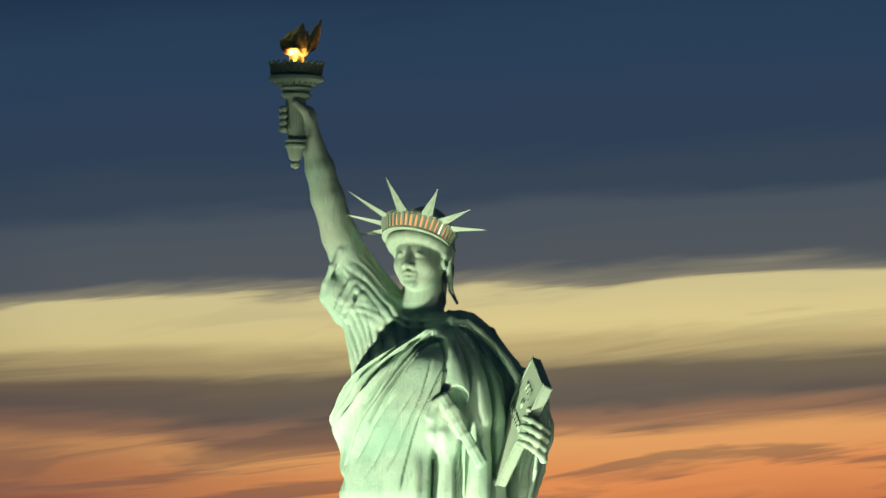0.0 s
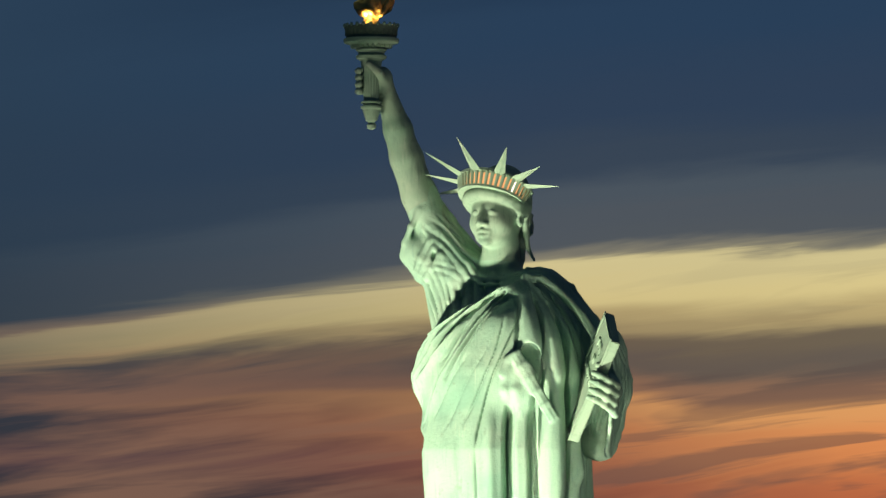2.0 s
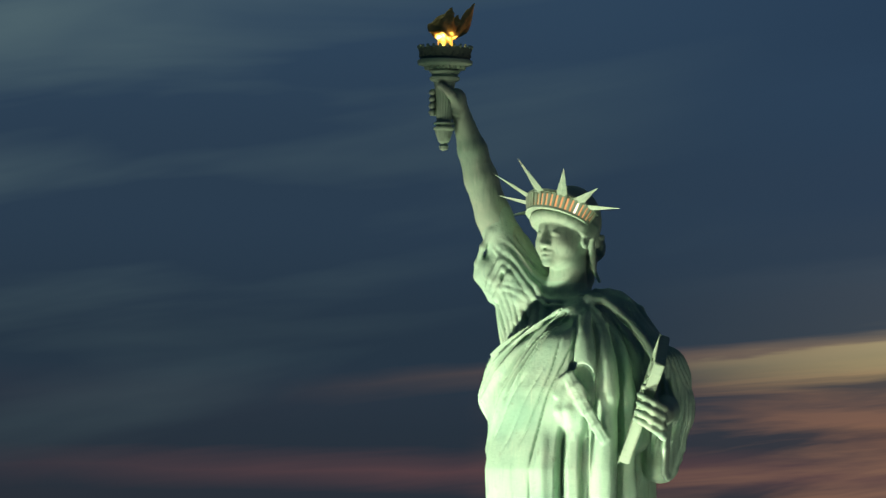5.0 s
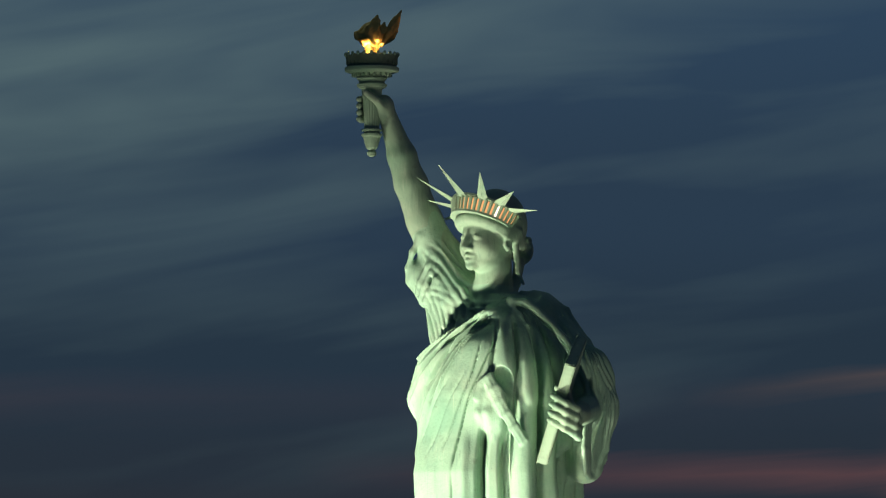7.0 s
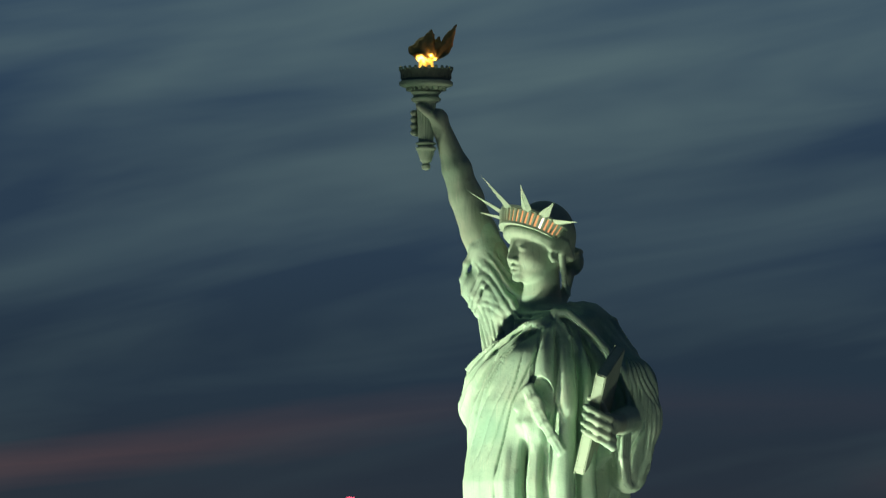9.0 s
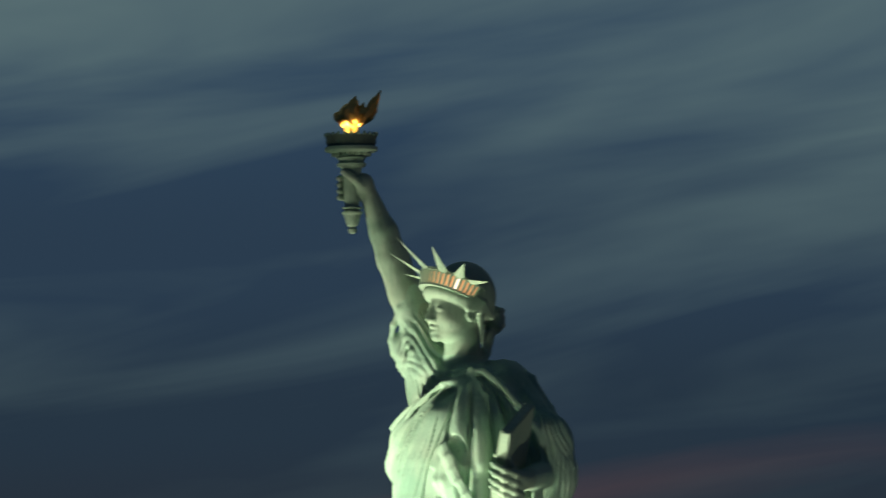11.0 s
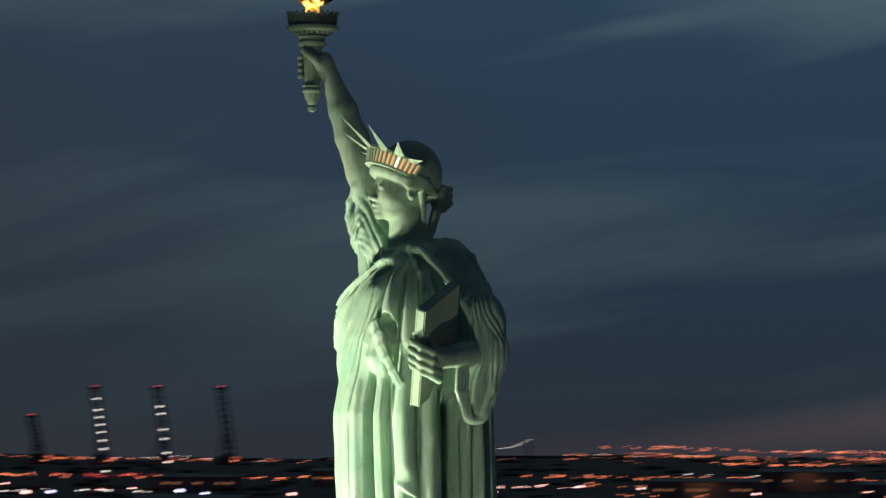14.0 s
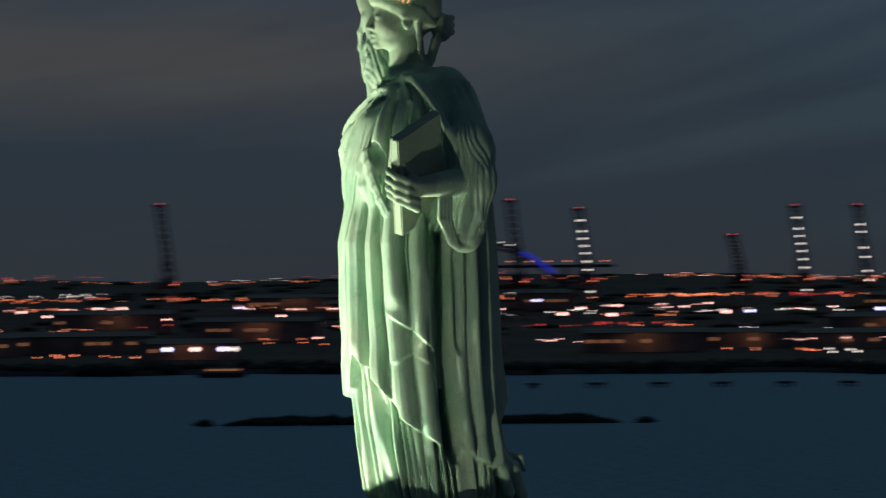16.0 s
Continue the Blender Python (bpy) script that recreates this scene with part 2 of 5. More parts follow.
def plain(colour, rough=0.6, metal=0.0, vary=0.25, scale=2.0, relief=0.2):
    def build(nt, b):
        v, _ = object_xyz(nt)
        n = grain(nt, v, scale, 5.0, 0.6)
        lo, hi = tuple(c * (1 - vary) for c in colour), tuple(min(1, c * (1 + vary)) for c in colour)
        nt.links.new(ramp(nt, n, [(0.3, lo), (0.7, hi)]), b.inputs["Base Color"])
        b.inputs["Roughness"].default_value, b.inputs["Metallic"].default_value = rough, metal
        bump(nt, b, grain(nt, v, scale * 4, 4.0, 0.6), relief, 0.03)
    return build


def glowing(colour, strength):
    def build(nt, b):
        b.inputs["Base Color"].default_value = (0.02, 0.02, 0.02, 1)
        b.inputs["Emission Color"].default_value = (*colour, 1)
        b.inputs["Emission Strength"].default_value = strength
    return build


GOLD = material("gold_leaf", plain((0.80, 0.50, 0.14), 0.42, 1.0, 0.2, 2.0, 0.15))
GRANITE = material("granite", plain((0.34, 0.31, 0.27), 0.8, 0.0, 0.2, 1.5))
PANE = material("lit_window", glowing((1.0, 0.50, 0.20), 0.95))
SPARKLE_PANE = material("sparkle_window", glowing((1.0, 0.80, 0.62), 2.2))
STEEL = material("painted_steel", plain((0.05, 0.06, 0.08), 0.6, 0.2, 0.2, 0.3))
LAND = material("dark_land", plain((0.035, 0.03, 0.028), 0.95, 0.0, 0.5, 0.01))
TREES = material("dark_foliage", plain((0.02, 0.028, 0.018), 0.95, 0.0, 0.4, 0.05))


def sea(nt, b):
    v, (x, y, z) = object_xyz(nt)
    b.inputs["Base Color"].default_value = (0.006, 0.20, 0.36, 1)
    b.inputs["Roughness"].default_value = 0.45
    b.inputs["Specular IOR Level"].default_value = 0.16
    b.inputs["IOR"].default_value = 1.33
    bump(nt, b, grain(nt, v, 0.14, 6.0, 0.65), 1.0, 2.0)


WATER = material("harbour_water", sea)


def mesh_of(bm, name, mat, smooth=True):
    me = bpy.data.meshes.new(name)
    bm.to_mesh(me)
    bm.free()
    for m in (mat if isinstance(mat, (list, tuple)) else [mat]):
        me.materials.append(m)
    if smooth:
        me.polygons.foreach_set("use_smooth", [True] * len(me.polygons))
    return me


def part(name, bm, mat, parent=None, label="", smooth=False):
    ob = new(name, mesh_of(bm, name, mat, smooth))
    if parent is not None:
        ob.parent = parent
    if label:
        tagged(ob, label)
    return ob


def box(bm, size, at=(0, 0, 0), m=None):
    t = Matrix.Translation(at) @ Matrix.Diagonal((*size, 1))
    return bmesh.ops.create_cube(bm, size=1, matrix=(m @ t) if m is not None else t)["verts"]


def lathe(bm, profile, n=32, at=(0, 0, 0)):
    """A turned form about z: (radius, height) rings from bottom to top."""
    rings = []
    for r, h in profile:
        rings.append([bm.verts.new((at[0] + r * math.cos(2 * math.pi * k / n), at[1] + r * math.sin(2 * math.pi * k / n), at[2] + h)) for k in range(n)])
    for a, b in zip(rings, rings[1:]):
        for k in range(n):
            bm.faces.new((a[k], a[(k + 1) % n], b[(k + 1) % n], b[k]))
    bm.faces.new(rings[0][::-1])
    bm.faces.new(rings[-1])


def rod(bm, a, b, ra, rb=None, n=6):
    a, b = Vector(a), Vector(b)
    rb = ra if rb is None else rb
    q = (b - a).to_track_quat("Z", "Y").to_matrix().to_4x4()
    bmesh.ops.create_cone(bm, cap_ends=True, segments=n, radius1=ra, radius2=rb, depth=(b - a).length, matrix=Matrix.Translation((a + b) / 2) @ q)

# ---- the statue: one sculpted mesh, modelled as a solid field of blended forms and skinned ----
STEP = 0.08
LO = np.array((-10.0, -8.2, 47.0), np.float32)
SIZE = np.array((20.2, 15.6, 42.6))
NUM = (SIZE / STEP).astype(int)
AX = [(LO[i] + STEP * np.arange(NUM[i])).astype(np.float32) for i in range(3)]
FIELD = np.full(tuple(NUM), 3.0, np.float32)


def smooth(e0, e1, v):
    t = np.clip((v - e0) / (e1 - e0), 0, 1)
    return t * t * (3 - 2 * t)


def region(lo, hi):
    sl, g = [], []
    for i in range(3):
        a = int(np.clip(np.floor((lo[i] - LO[i]) / STEP), 0, NUM[i]))
        b = int(np.clip(np.ceil((hi[i] - LO[i]) / STEP) + 1, 0, NUM[i]))
        sl.append(slice(a, b))
        g.append(AX[i][a:b])
    return tuple(sl), g[0][:, None, None], g[1][None, :, None], g[2][None, None, :]


def blend(a, b, k):
    h = np.maximum(k - np.abs(a - b), 0) / k
    return np.minimum(a, b) - h * h * k * 0.25


def add(sl, d, k):
    FIELD[sl] = blend(FIELD[sl], d, k)


def cut(sl, d, k):
    FIELD[sl] = -blend(-FIELD[sl], d, k)


def limb(a, b, ra, rb, k=0.3, carve=False):
    a, b = np.array(a, np.float32), np.array(b, np.float32)
    m = max(ra, rb) + k + 0.4
    sl, x, y, z = region(np.minimum(a, b) - m, np.maximum(a, b) + m)
    v = b - a
    t = np.clip(((x - a[0]) * v[0] + (y - a[1]) * v[1] + (z - a[2]) * v[2]) / max(float(v @ v), 1e-6), 0, 1)
    d = np.sqrt((x - a[0] - t * v[0]) ** 2 + (y - a[1] - t * v[1]) ** 2 + (z - a[2] - t * v[2]) ** 2) - (ra + (rb - ra) * t)
    (cut if carve else add)(sl, d, k)


def strand(points, ra, rb, k=0.2, carve=False):
    """A tapering roll of cloth or hair through some points."""
    n = len(points) - 1
    for i in range(n):
        limb(points[i], points[i + 1], ra + (rb - ra) * i / n, ra + (rb - ra) * (i + 1) / n, k, carve)


def sleeve(a, b, ra, rb, k, n, amp, twist=0.0, seed=0.0):
    """A tube of gathered cloth: a tapering limb with folds that run along it."""
    a, b = np.array(a, np.float32), np.array(b, np.float32)
    m = max(ra, rb) + k + amp + 0.4
    sl, x, y, z = region(np.minimum(a, b) - m, np.maximum(a, b) + m)
    v = b - a
    w = v / np.linalg.norm(v)
    e1 = np.cross(w, (0.3, 1.0, 0.2))
    e1 = e1 / np.linalg.norm(e1)
    e2 = np.cross(w, e1)
    x, y, z = x - a[0], y - a[1], z - a[2]
    t = np.clip((x * v[0] + y * v[1] + z * v[2]) / float(v @ v), 0, 1)
    d = np.sqrt((x - t * v[0]) ** 2 + (y - t * v[1]) ** 2 + (z - t * v[2]) ** 2) - (ra + (rb - ra) * t)
    phi = np.arctan2(x * e2[0] + y * e2[1] + z * e2[2], x * e1[0] + y * e1[1] + z * e1[2])
    wave_ = np.abs(np.sin(n * phi * 0.5 + twist * t + 1.7 * np.sin(phi * 2 + 2.6 * t + seed) + 0.9 * np.sin(3 * phi - 4 * t) + 0.5 * np.sin(5 * phi + 6 * t))) ** 0.65 - 0.6
    wave_ = wave_ * (1 - smooth(0.86, 1.0, t))
    add(sl, d - amp * wave_ * (0.62 + 0.38 * np.sin(2 * phi + seed + 2.5 * t) * np.cos(3 * phi - 4 * t + seed)), k)


def ball(c, r, turn=None, k=0.3, carve=False):
    """An ellipsoid with radii r along the columns of turn."""
    R = np.array(turn if turn is not None else np.eye(3), np.float32)
    m = max(r) + k + 0.4
    c = np.array(c, np.float32)
    sl, x, y, z = region(c - m, c + m)
    x, y, z = x - c[0], y - c[1], z - c[2]
    q = [(x * R[0, i] + y * R[1, i] + z * R[2, i]) / r[i] for i in range(3)]
    k0 = np.sqrt(q[0] ** 2 + q[1] ** 2 + q[2] ** 2) + 1e-6
    k1 = np.sqrt(sum((q[i] / r[i]) ** 2 for i in range(3))) + 1e-6
    (cut if carve else add)(sl, k0 * (k0 - 1) / k1, k)


# --- the robe: a column whose section changes with height; az 0 is the front, az 90 the statue's left
ROBE = np.array([  # z, centre x, centre y, half width x, half depth y
    (47.0, -0.8, 0.9, 4.2, 4.4), (50.0, -0.9, 0.6, 4.35, 4.4), (53.0, -1.1, 0.25, 4.5, 4.4), (56.0, -1.2, 0.0, 4.65, 4.45), (60.0, -1.35, -0.15, 4.85, 4.45), (64.0, -1.5, -0.25, 4.95, 4.35),
    (66.5, -1.5, -0.15, 4.75, 4.0), (68.5, -1.55, -0.05, 4.6, 3.55), (70.0, -1.4, -0.1, 4.2, 3.3), (72.0, -1.4, -0.1, 3.8, 2.9), (73.4, -1.4, -0.1, 3.5, 2.4), (74.4, -1.3, -0.3, 2.6, 1.9), (75.0, -1.2, -0.5, 1.4, 1.2), (75.4, -1.2, -0.6, 0.3, 0.3), (77.0, -1.2, -0.6, 0.1, 0.1)])
sl, X, Y, Z = region((-8.5, -8, 47), (6.5, 7.2, 76.5))
zz = Z[0, 0, :]
cx, cy, rx, ry = (np.interp(zz, ROBE[:, 0], ROBE[:, i]).astype(np.float32)[None, None, :] for i in (1, 2, 3, 4))
dx, dy = X - cx, Y - cy
AZ = np.degrees(np.arctan2(dx, -dy)).astype(np.float32)
ry = np.where(dy < 0, ry + np.interp(zz, (47, 52, 64, 69, 72, 73.6), (0.25, 0.45, 0.5, 0.45, 0.1, 0.0)).astype(np.float32)[None, None, :], ry)
square = np.where((dx > 0) & (dy < 0), 2.35, 2.0).astype(np.float32)
RAD = (np.abs(dx / rx) ** square + np.abs(dy / ry) ** square) ** (1 / square)
robe = (RAD - 1) * np.minimum(rx, ry)
relief = np.zeros_like(robe)


def arc(a):
    """Signed degrees from az a."""
    return (AZ - a + 180) % 360 - 180


def crease(top, bottom, width, height, bow=0.0, sharp=1.0):
    """A fold that runs from (az, z) top to (az, z) bottom on the robe; negative height makes a hollow."""
    (a0, z0), (a1, z1) = top, bottom
    t = np.clip((z0 - Z) / (z0 - z1), 0, 1)
    a = a0 + (a1 - a0) * t + bow * 4 * t * (1 - t)
    off = arc(a) * 0.0785
    ends = smooth(z1 - 0.5, z1 + 0.7, Z) * (1 - smooth(z0 - 1.5, z0 + 0.3, Z))
    relief[...] += height * np.exp(-np.abs(off / width) ** (1.0 + sharp)) * ends


def ledge(top, bottom, width, height, bow=0.0):
    """A fold with a crisp lip on the side of lower az (higher az when width is negative), sloping off on the other."""
    (a0, z0), (a1, z1) = top, bottom
    t = np.clip((z0 - Z) / (z0 - z1), 0, 1)
    off = arc(a0 + (a1 - a0) * t + bow * 4 * t * (1 - t)) * 0.0785 * (1 if width > 0 else -1)
    ends = smooth(z1 - 0.2, z1 + 1.6, Z) * (1 - smooth(z0 - 1.2, z0 + 0.2, Z))
    relief[...] += height * np.where(off > 0, np.exp(-off / abs(width)), np.exp(-(off / 0.10) ** 2)) * ends


# mantle: how low its hem hangs, az by az, and how far it stands off the gown beneath
HEM = [(-180, 55), (-120, 55.5), (-60, 55), (-25, 54.2), (0, 54.0), (12, 54.6), (22, 56.8), (40, 55.0), (56, 53.2), (57, 52.6), (72, 51.6), (84, 50.9), (88, 52.4), (90, 54.5), (97, 54.5), (99, 50.9), (112, 50.2), (130, 49.3), (142, 50.2), (156, 53.5), (180, 55)]
hem = np.interp(AZ, [h[0] for h in HEM], [h[1] for h in HEM]).astype(np.float32)
mantle = smooth(hem - 0.07, hem + 0.07, Z)
relief += mantle * (0.58 + 0.16 * smooth(4, 0, Z - hem)) - 0.25
# second, shorter fall of cloth over the left hip
HEM2 = [(-180, 99), (50, 99), (53, 64), (55, 59.4), (72, 58.2), (86, 56.9), (89, 57.2), (91, 62), (96, 99), (180, 99)]
hem2 = np.interp(AZ, [h[0] for h in HEM2], [h[1] for h in HEM2]).astype(np.float32)
relief += 0.42 * smooth(hem2 - 0.07, hem2 + 0.07, Z) * (1 - smooth(66, 68, Z))

# the turned-over cuff of cloth under it
relief += 0.34 * smooth(56.4, 56.6, Z + 0.25 * np.sin(AZ * 0.25)) * (1 - smooth(57.5, 60, Z)) * smooth(53, 55, AZ) * smooth(82, 79, AZ)

# fine pleats of the gown below the hem
ph = np.radians(AZ) * 40 + 3.6 * np.sin(np.radians(AZ) * 5 + 0.6) + 2.4 * np.sin(np.radians(AZ) * 11 + 2) + 0.5 * np.sin(AZ * 0.3 + Z)
pleat = np.abs(np.sin(ph * 0.5 + 0.10 * np.sin(Z * 0.5))) ** 0.65 - 0.6
relief += (1 - mantle) * (0.75 + 0.5 * np.sin(np.radians(AZ) * 9 + 1)) * pleat * (0.8 + 0.35 * smooth(54, 49, Z)) * smooth(47, 48, Z)
# long soft folds of the mantle on the left side and the back
side = smooth(42, 52, AZ) * mantle
ph2 = np.radians(AZ) * 22 + 1.6 * np.sin(np.radians(AZ) * 3 + 1.0) + 0.25 * np.sin(Z * 0.35)
side = side * (1 - 0.75 * smooth(53, 56, AZ) * smooth(90, 87, AZ) * smooth(hem2 - 0.1, hem2 + 0.1, Z))
relief += (np.abs(np.sin(ph2 * 0.5)) ** 0.7 - 0.6) * side * 0.6 * (1 - smooth(66, 71, Z))
back = smooth(120, 150, np.abs(AZ))
relief += (0.5 - np.abs(np.sin(np.radians(AZ) * 8))) * 0.5 * back * (1 - smooth(70, 74, Z))

# the mass of cloth gathered under the left arm
relief += 0.7 * np.exp(-(arc(66) / 26) ** 2) * smooth(57, 63, Z) * (1 - smooth(70.5, 73.5, Z))
# the mantle's upper fall ends over the right hip, the cloth below lies closer
relief -= 0.30 * smooth(-35, -60, AZ) * smooth(-150, -120, AZ) * smooth(63.5, 65.5, Z) * smooth(71, 69, Z)
relief -= 0.46 * smooth(-30, -48, AZ) * smooth(-150, -120, AZ) * smooth(65.6, 65.0, Z + 0.02 * (AZ + 60)) * smooth(55, 57, Z)
# breasts under the cloth
relief += 0.25 * np.exp(-(arc(-30) / 17) ** 2 - ((Z - 71.4) / 1.4) ** 2) + 0.25 * np.exp(-(arc(30) / 17) ** 2 - ((Z - 71.7) / 1.3) ** 2)

# deep folds that run down from the girdle on the front and left
for f in [((37, 67.0), (33, 55.0), 0.20, -1.2), ((50, 66.5), (48, 54.5), 0.16, -0.55), ((91, 65.5), (93, 50.0), 0.48, -2.0, 0.0, 3.0), ((103, 64), (104, 57), 0.20, -0.7),
          ((115, 66), (117, 52), 0.4, 0.4), ((125, 66), (127, 56), 0.3, -0.6), ((69, 63.5), (70.5, 58), 0.15, -0.3), ((76, 64), (77, 57.5), 0.35, 0.3)]:
    crease(*f)
# broad bands of cloth that fall from the brooch, with narrow hollows between them
for f in [((52, 73.6), (44, 66.5), 0.50, 0.34), ((64, 73.6), (62, 60), 0.40, 0.36), ((76, 73.4), (77, 62), 0.34, 0.36), ((87, 73), (89, 62), 0.30, 0.30)]:
    crease(*f)
for f in [((58, 74.0), (53, 60), 0.13, -0.55), ((70, 74.0), (69, 60), 0.12, -0.50), ((81, 73.8), (83, 62), 0.12, -0.50), ((45, 73.6), (39, 69), 0.12, -0.35)]:
    crease(*f)
# creases of the cloth drawn tight over the body, from the breast to the right hip
for f in [((12, 72.8), (-16, 69.4), 0.28, 0.42), ((19, 72.4), (-10, 68.4), 0.30, 0.36), ((3, 72.6), (-34, 68.6), 0.28, 0.42), ((-6, 72.2), (-46, 67.4), 0.30, 0.40), ((-16, 71.8), (-56, 66.8), 0.32, 0.42), ((-26, 71.5), (-66, 66.4), 0.34, 0.42), ((-36, 71.0), (-76, 67.2), 0.34, 0.42), ((-2, 70.6), (-36, 65.6), 0.25, 0.20)]:
    ledge(*f)
    (a0, z0), (a1, z1), w, h = f
    crease((a0 - 2.2, z0), (a1 - 2.2, z1), 0.10, -0.30)
for f in [((33, 72.2), (4, 65.6), 0.06, -0.22, 3), ((47, 72.6), (14, 64.4), 0.06, -0.26, -5), ((22, 70.6), (-12, 65.2), 0.05, -0.12), ((8, 70.2), (-24, 66.0), 0.05, -0.14), ((-40, 68.6), (-58, 62.5), 0.06, -0.12)]:
    crease(*f)
for f in [((2, 65.0), (-2, 55.2), 0.30, -0.10), ((14, 64.2), (13, 55.5), 0.08, -0.16), ((24, 66.5), (23, 57), 0.30, 0.22), ((-22, 63), (-24, 55), 0.5, -0.10), ((-45, 64), (-44, 56), 0.25, -0.22), ((-62, 65), (-60, 56), 0.25, -0.25)]:
    crease(*f)

# folds that fan out from the brooch across the breast
bx, bz = X - 1.45, Z - 74.6
reach = np.sqrt(bx ** 2 + bz ** 2)
fan = np.degrees(np.arctan2(-bx, -bz))
front = smooth(1.2, 0.2, Y)
saw = (fan / 6.5 + 0.35 * np.sin(fan * 0.21) + 0.10 * reach) % 1.0
wave = np.where(saw < 0.25, saw * 4, (1 - saw) / 0.75) - 0.5
relief += wave * 0.55 * front * smooth(26, 34, fan) * smooth(64, 58, fan) * smooth(0.6, 2.0, reach) * (1 - smooth(4.5, 8.0, reach))
relief += 0.62 * front * smooth(62, 57, fan) * smooth(-50, -25, fan) * smooth(0.2, 1.2, reach) * (1 - smooth(66, 69, 135 - Z))
# the roll along the mantle's upper edge
relief += 0.45 * front * np.exp(-((fan - 57) * reach * 0.01745 / 0.30) ** 2) * smooth(0.4, 1.6, reach) * (1 - smooth(5.5, 8.5, reach))
# the hollow under the roll, above the breast
relief -= 0.55 * front * np.exp(-((X - 0.5) / 1.0) ** 2 - ((Z - 73.2) / 0.55) ** 2)
# small folds of the gown on the right breast, falling from the shoulder
gown = front * smooth(61, 66, fan) * smooth(0.5, 2, reach)
relief += gown * (0.36 * (np.abs(np.sin(X * 3.4 + 0.35 * Z + 0.8 * np.sin(Z * 0.6))) ** 0.65 - 0.6) * smooth(69, 71, Z) - 0.30)
# low hammered unevenness
relief += 0.025 * np.sin(X * 2.1 + Z * 0.9) * np.sin(Y * 1.7 - Z * 0.6)
FIELD[sl] = np.minimum(FIELD[sl], (robe - relief).astype(np.float32) * 0.9)
del RAD, square, ry, robe, relief, fan, wave, gown, pleat, saw, side, ph, ph2, mantle, hem, hem2

# train of the gown at the back and the raised right heel
strand([(0.8, 3.6, 52.0), (1.0, 4.3, 50.2), (1.2, 5.2, 49.2), (1.2, 5.8, 47.6)], 0.5, 0.5, 0.4)
strand([(0.4, 3.8, 51.0), (0.7, 5.0, 50.2), (0.9, 5.9, 50.0), (1.0, 6.1, 49.2)], 0.30, 0.16, 0.2)
strand([(1.8, 3.6, 51.0), (2.0, 4.4, 49.2), (2.1, 4.8, 47.8)], 0.4, 0.4, 0.3)
strand([(-0.6, 4.2, 50.4), (-0.2, 5.2, 48.8), (0.6, 5.8, 48.0)], 0.4, 0.3, 0.3)


def skin(x, z, off=0.0):
    """The point of the figure's front at x, z, moved out by off."""
    i, k = int(round((x - LO[0]) / STEP)), int(round((z - LO[2]) / STEP))
    solid = np.nonzero(FIELD[i, :, k] < 0)[0]
    return (x, float(AX[1][solid[0]]) - off if len(solid) else -4.0, z)


# gathered loop of cloth at the waist: a hollow behind it, the strap that runs down from it, and the sheet that falls under it
APEX, FOOT = np.array(skin(2.1, 69.8, 0.45)), np.array(skin(4.3, 65.8, 0.05))
LOOP = [APEX + (FOOT - APEX) * u + np.array((0.10, -0.55, 0.25)) * 4 * u * (1 - u) * 0.4 for u in (0, 0.2, 0.4, 0.6, 0.8, 1.0)]
strand([APEX + (0.75, 0.5, 0.1), LOOP[1] + (0.85, 0.6, 0.1), LOOP[3] + (0.75, 0.6, 0.1)], 0.55, 0.30, 0.1, True)
for u, r in ((0.0, 0.11), (0.5, 0.17), (1.0, 0.11)):
    strand([skin(1.35, 68.7 - 0.2 * u, 0.05), APEX + (-0.45, -0.02, -0.35 - 0.1 * u)] + [p + np.array((0.30, 0.16, 0.22)) * (u - 0.5) * 1.3 for p in LOOP], r, r * 0.7, 0.2)
strand([APEX + (-0.45, 0.05, -0.5), skin(1.5, 67.6, 0.0), skin(1.6, 66.4, -0.1)], 0.24, 0.06, 0.4)
strand([APEX + (0.1, 0.3, -0.8), skin(2.2, 67.6, 0.0), skin(2.35, 66.0, -0.1)], 0.26, 0.06, 0.4)
# brooch and the mantle over the left shoulder, whose rolled edge runs down to the elbow
ball((1.4, -1.75, 74.55), (0.34, 0.3, 0.34), k=0.15)
ball((0.6, 1.1, 73.7), (1.9, 1.6, 1.65), k=0.6)
limb((1.3, 1.75, 73.0), (4.65, 2.0, 69.7), 1.4, 1.4, 0.5)
strand([(1.4, -1.7, 74.5), (2.3, -1.45, 74.45), (3.0, -1.1, 73.9), (3.7, -0.65, 73.1), (4.4, -0.2, 72.2), (5.1, 0.2, 71.0), (5.5, 0.8, 69.8)], 0.26, 0.30, 0.10)
strand([(1.5, -1.9, 74.3), (2.2, -1.75, 73.7), (2.7, -1.7, 73.0), (3.0, -1.8, 72.0)], 0.16, 0.12, 0.2)
for i in range(3):
    strand([(0.3 + 0.5 * i, 0.3 + 0.6 * i, 75.2 - 0.1 * i), (1.6 + 0.4 * i, 1.0 + 0.6 * i, 74.5 - 0.2 * i), (3.2 + 0.3 * i, 1.4 + 0.6 * i, 72.7 - 0.3 * i), (4.7 + 0.3 * i, 1.5 + 0.6 * i, 70.6 - 0.3 * i)], 0.14, 0.14, 0.3)
# the neckline
for i in range(2):
    strand([(1.1, -1.45 - 0.25 * i, 74.7 - 0.3 * i), (0.0, -2.15 - 0.25 * i, 74.45 - 0.35 * i), (-1.4, -2.35 - 0.25 * i, 74.5 - 0.35 * i), (-2.8, -1.9 - 0.2 * i, 75.3 - 0.35 * i), (-3.6, -1.5, 76.2)], 0.10, 0.10, 0.2)

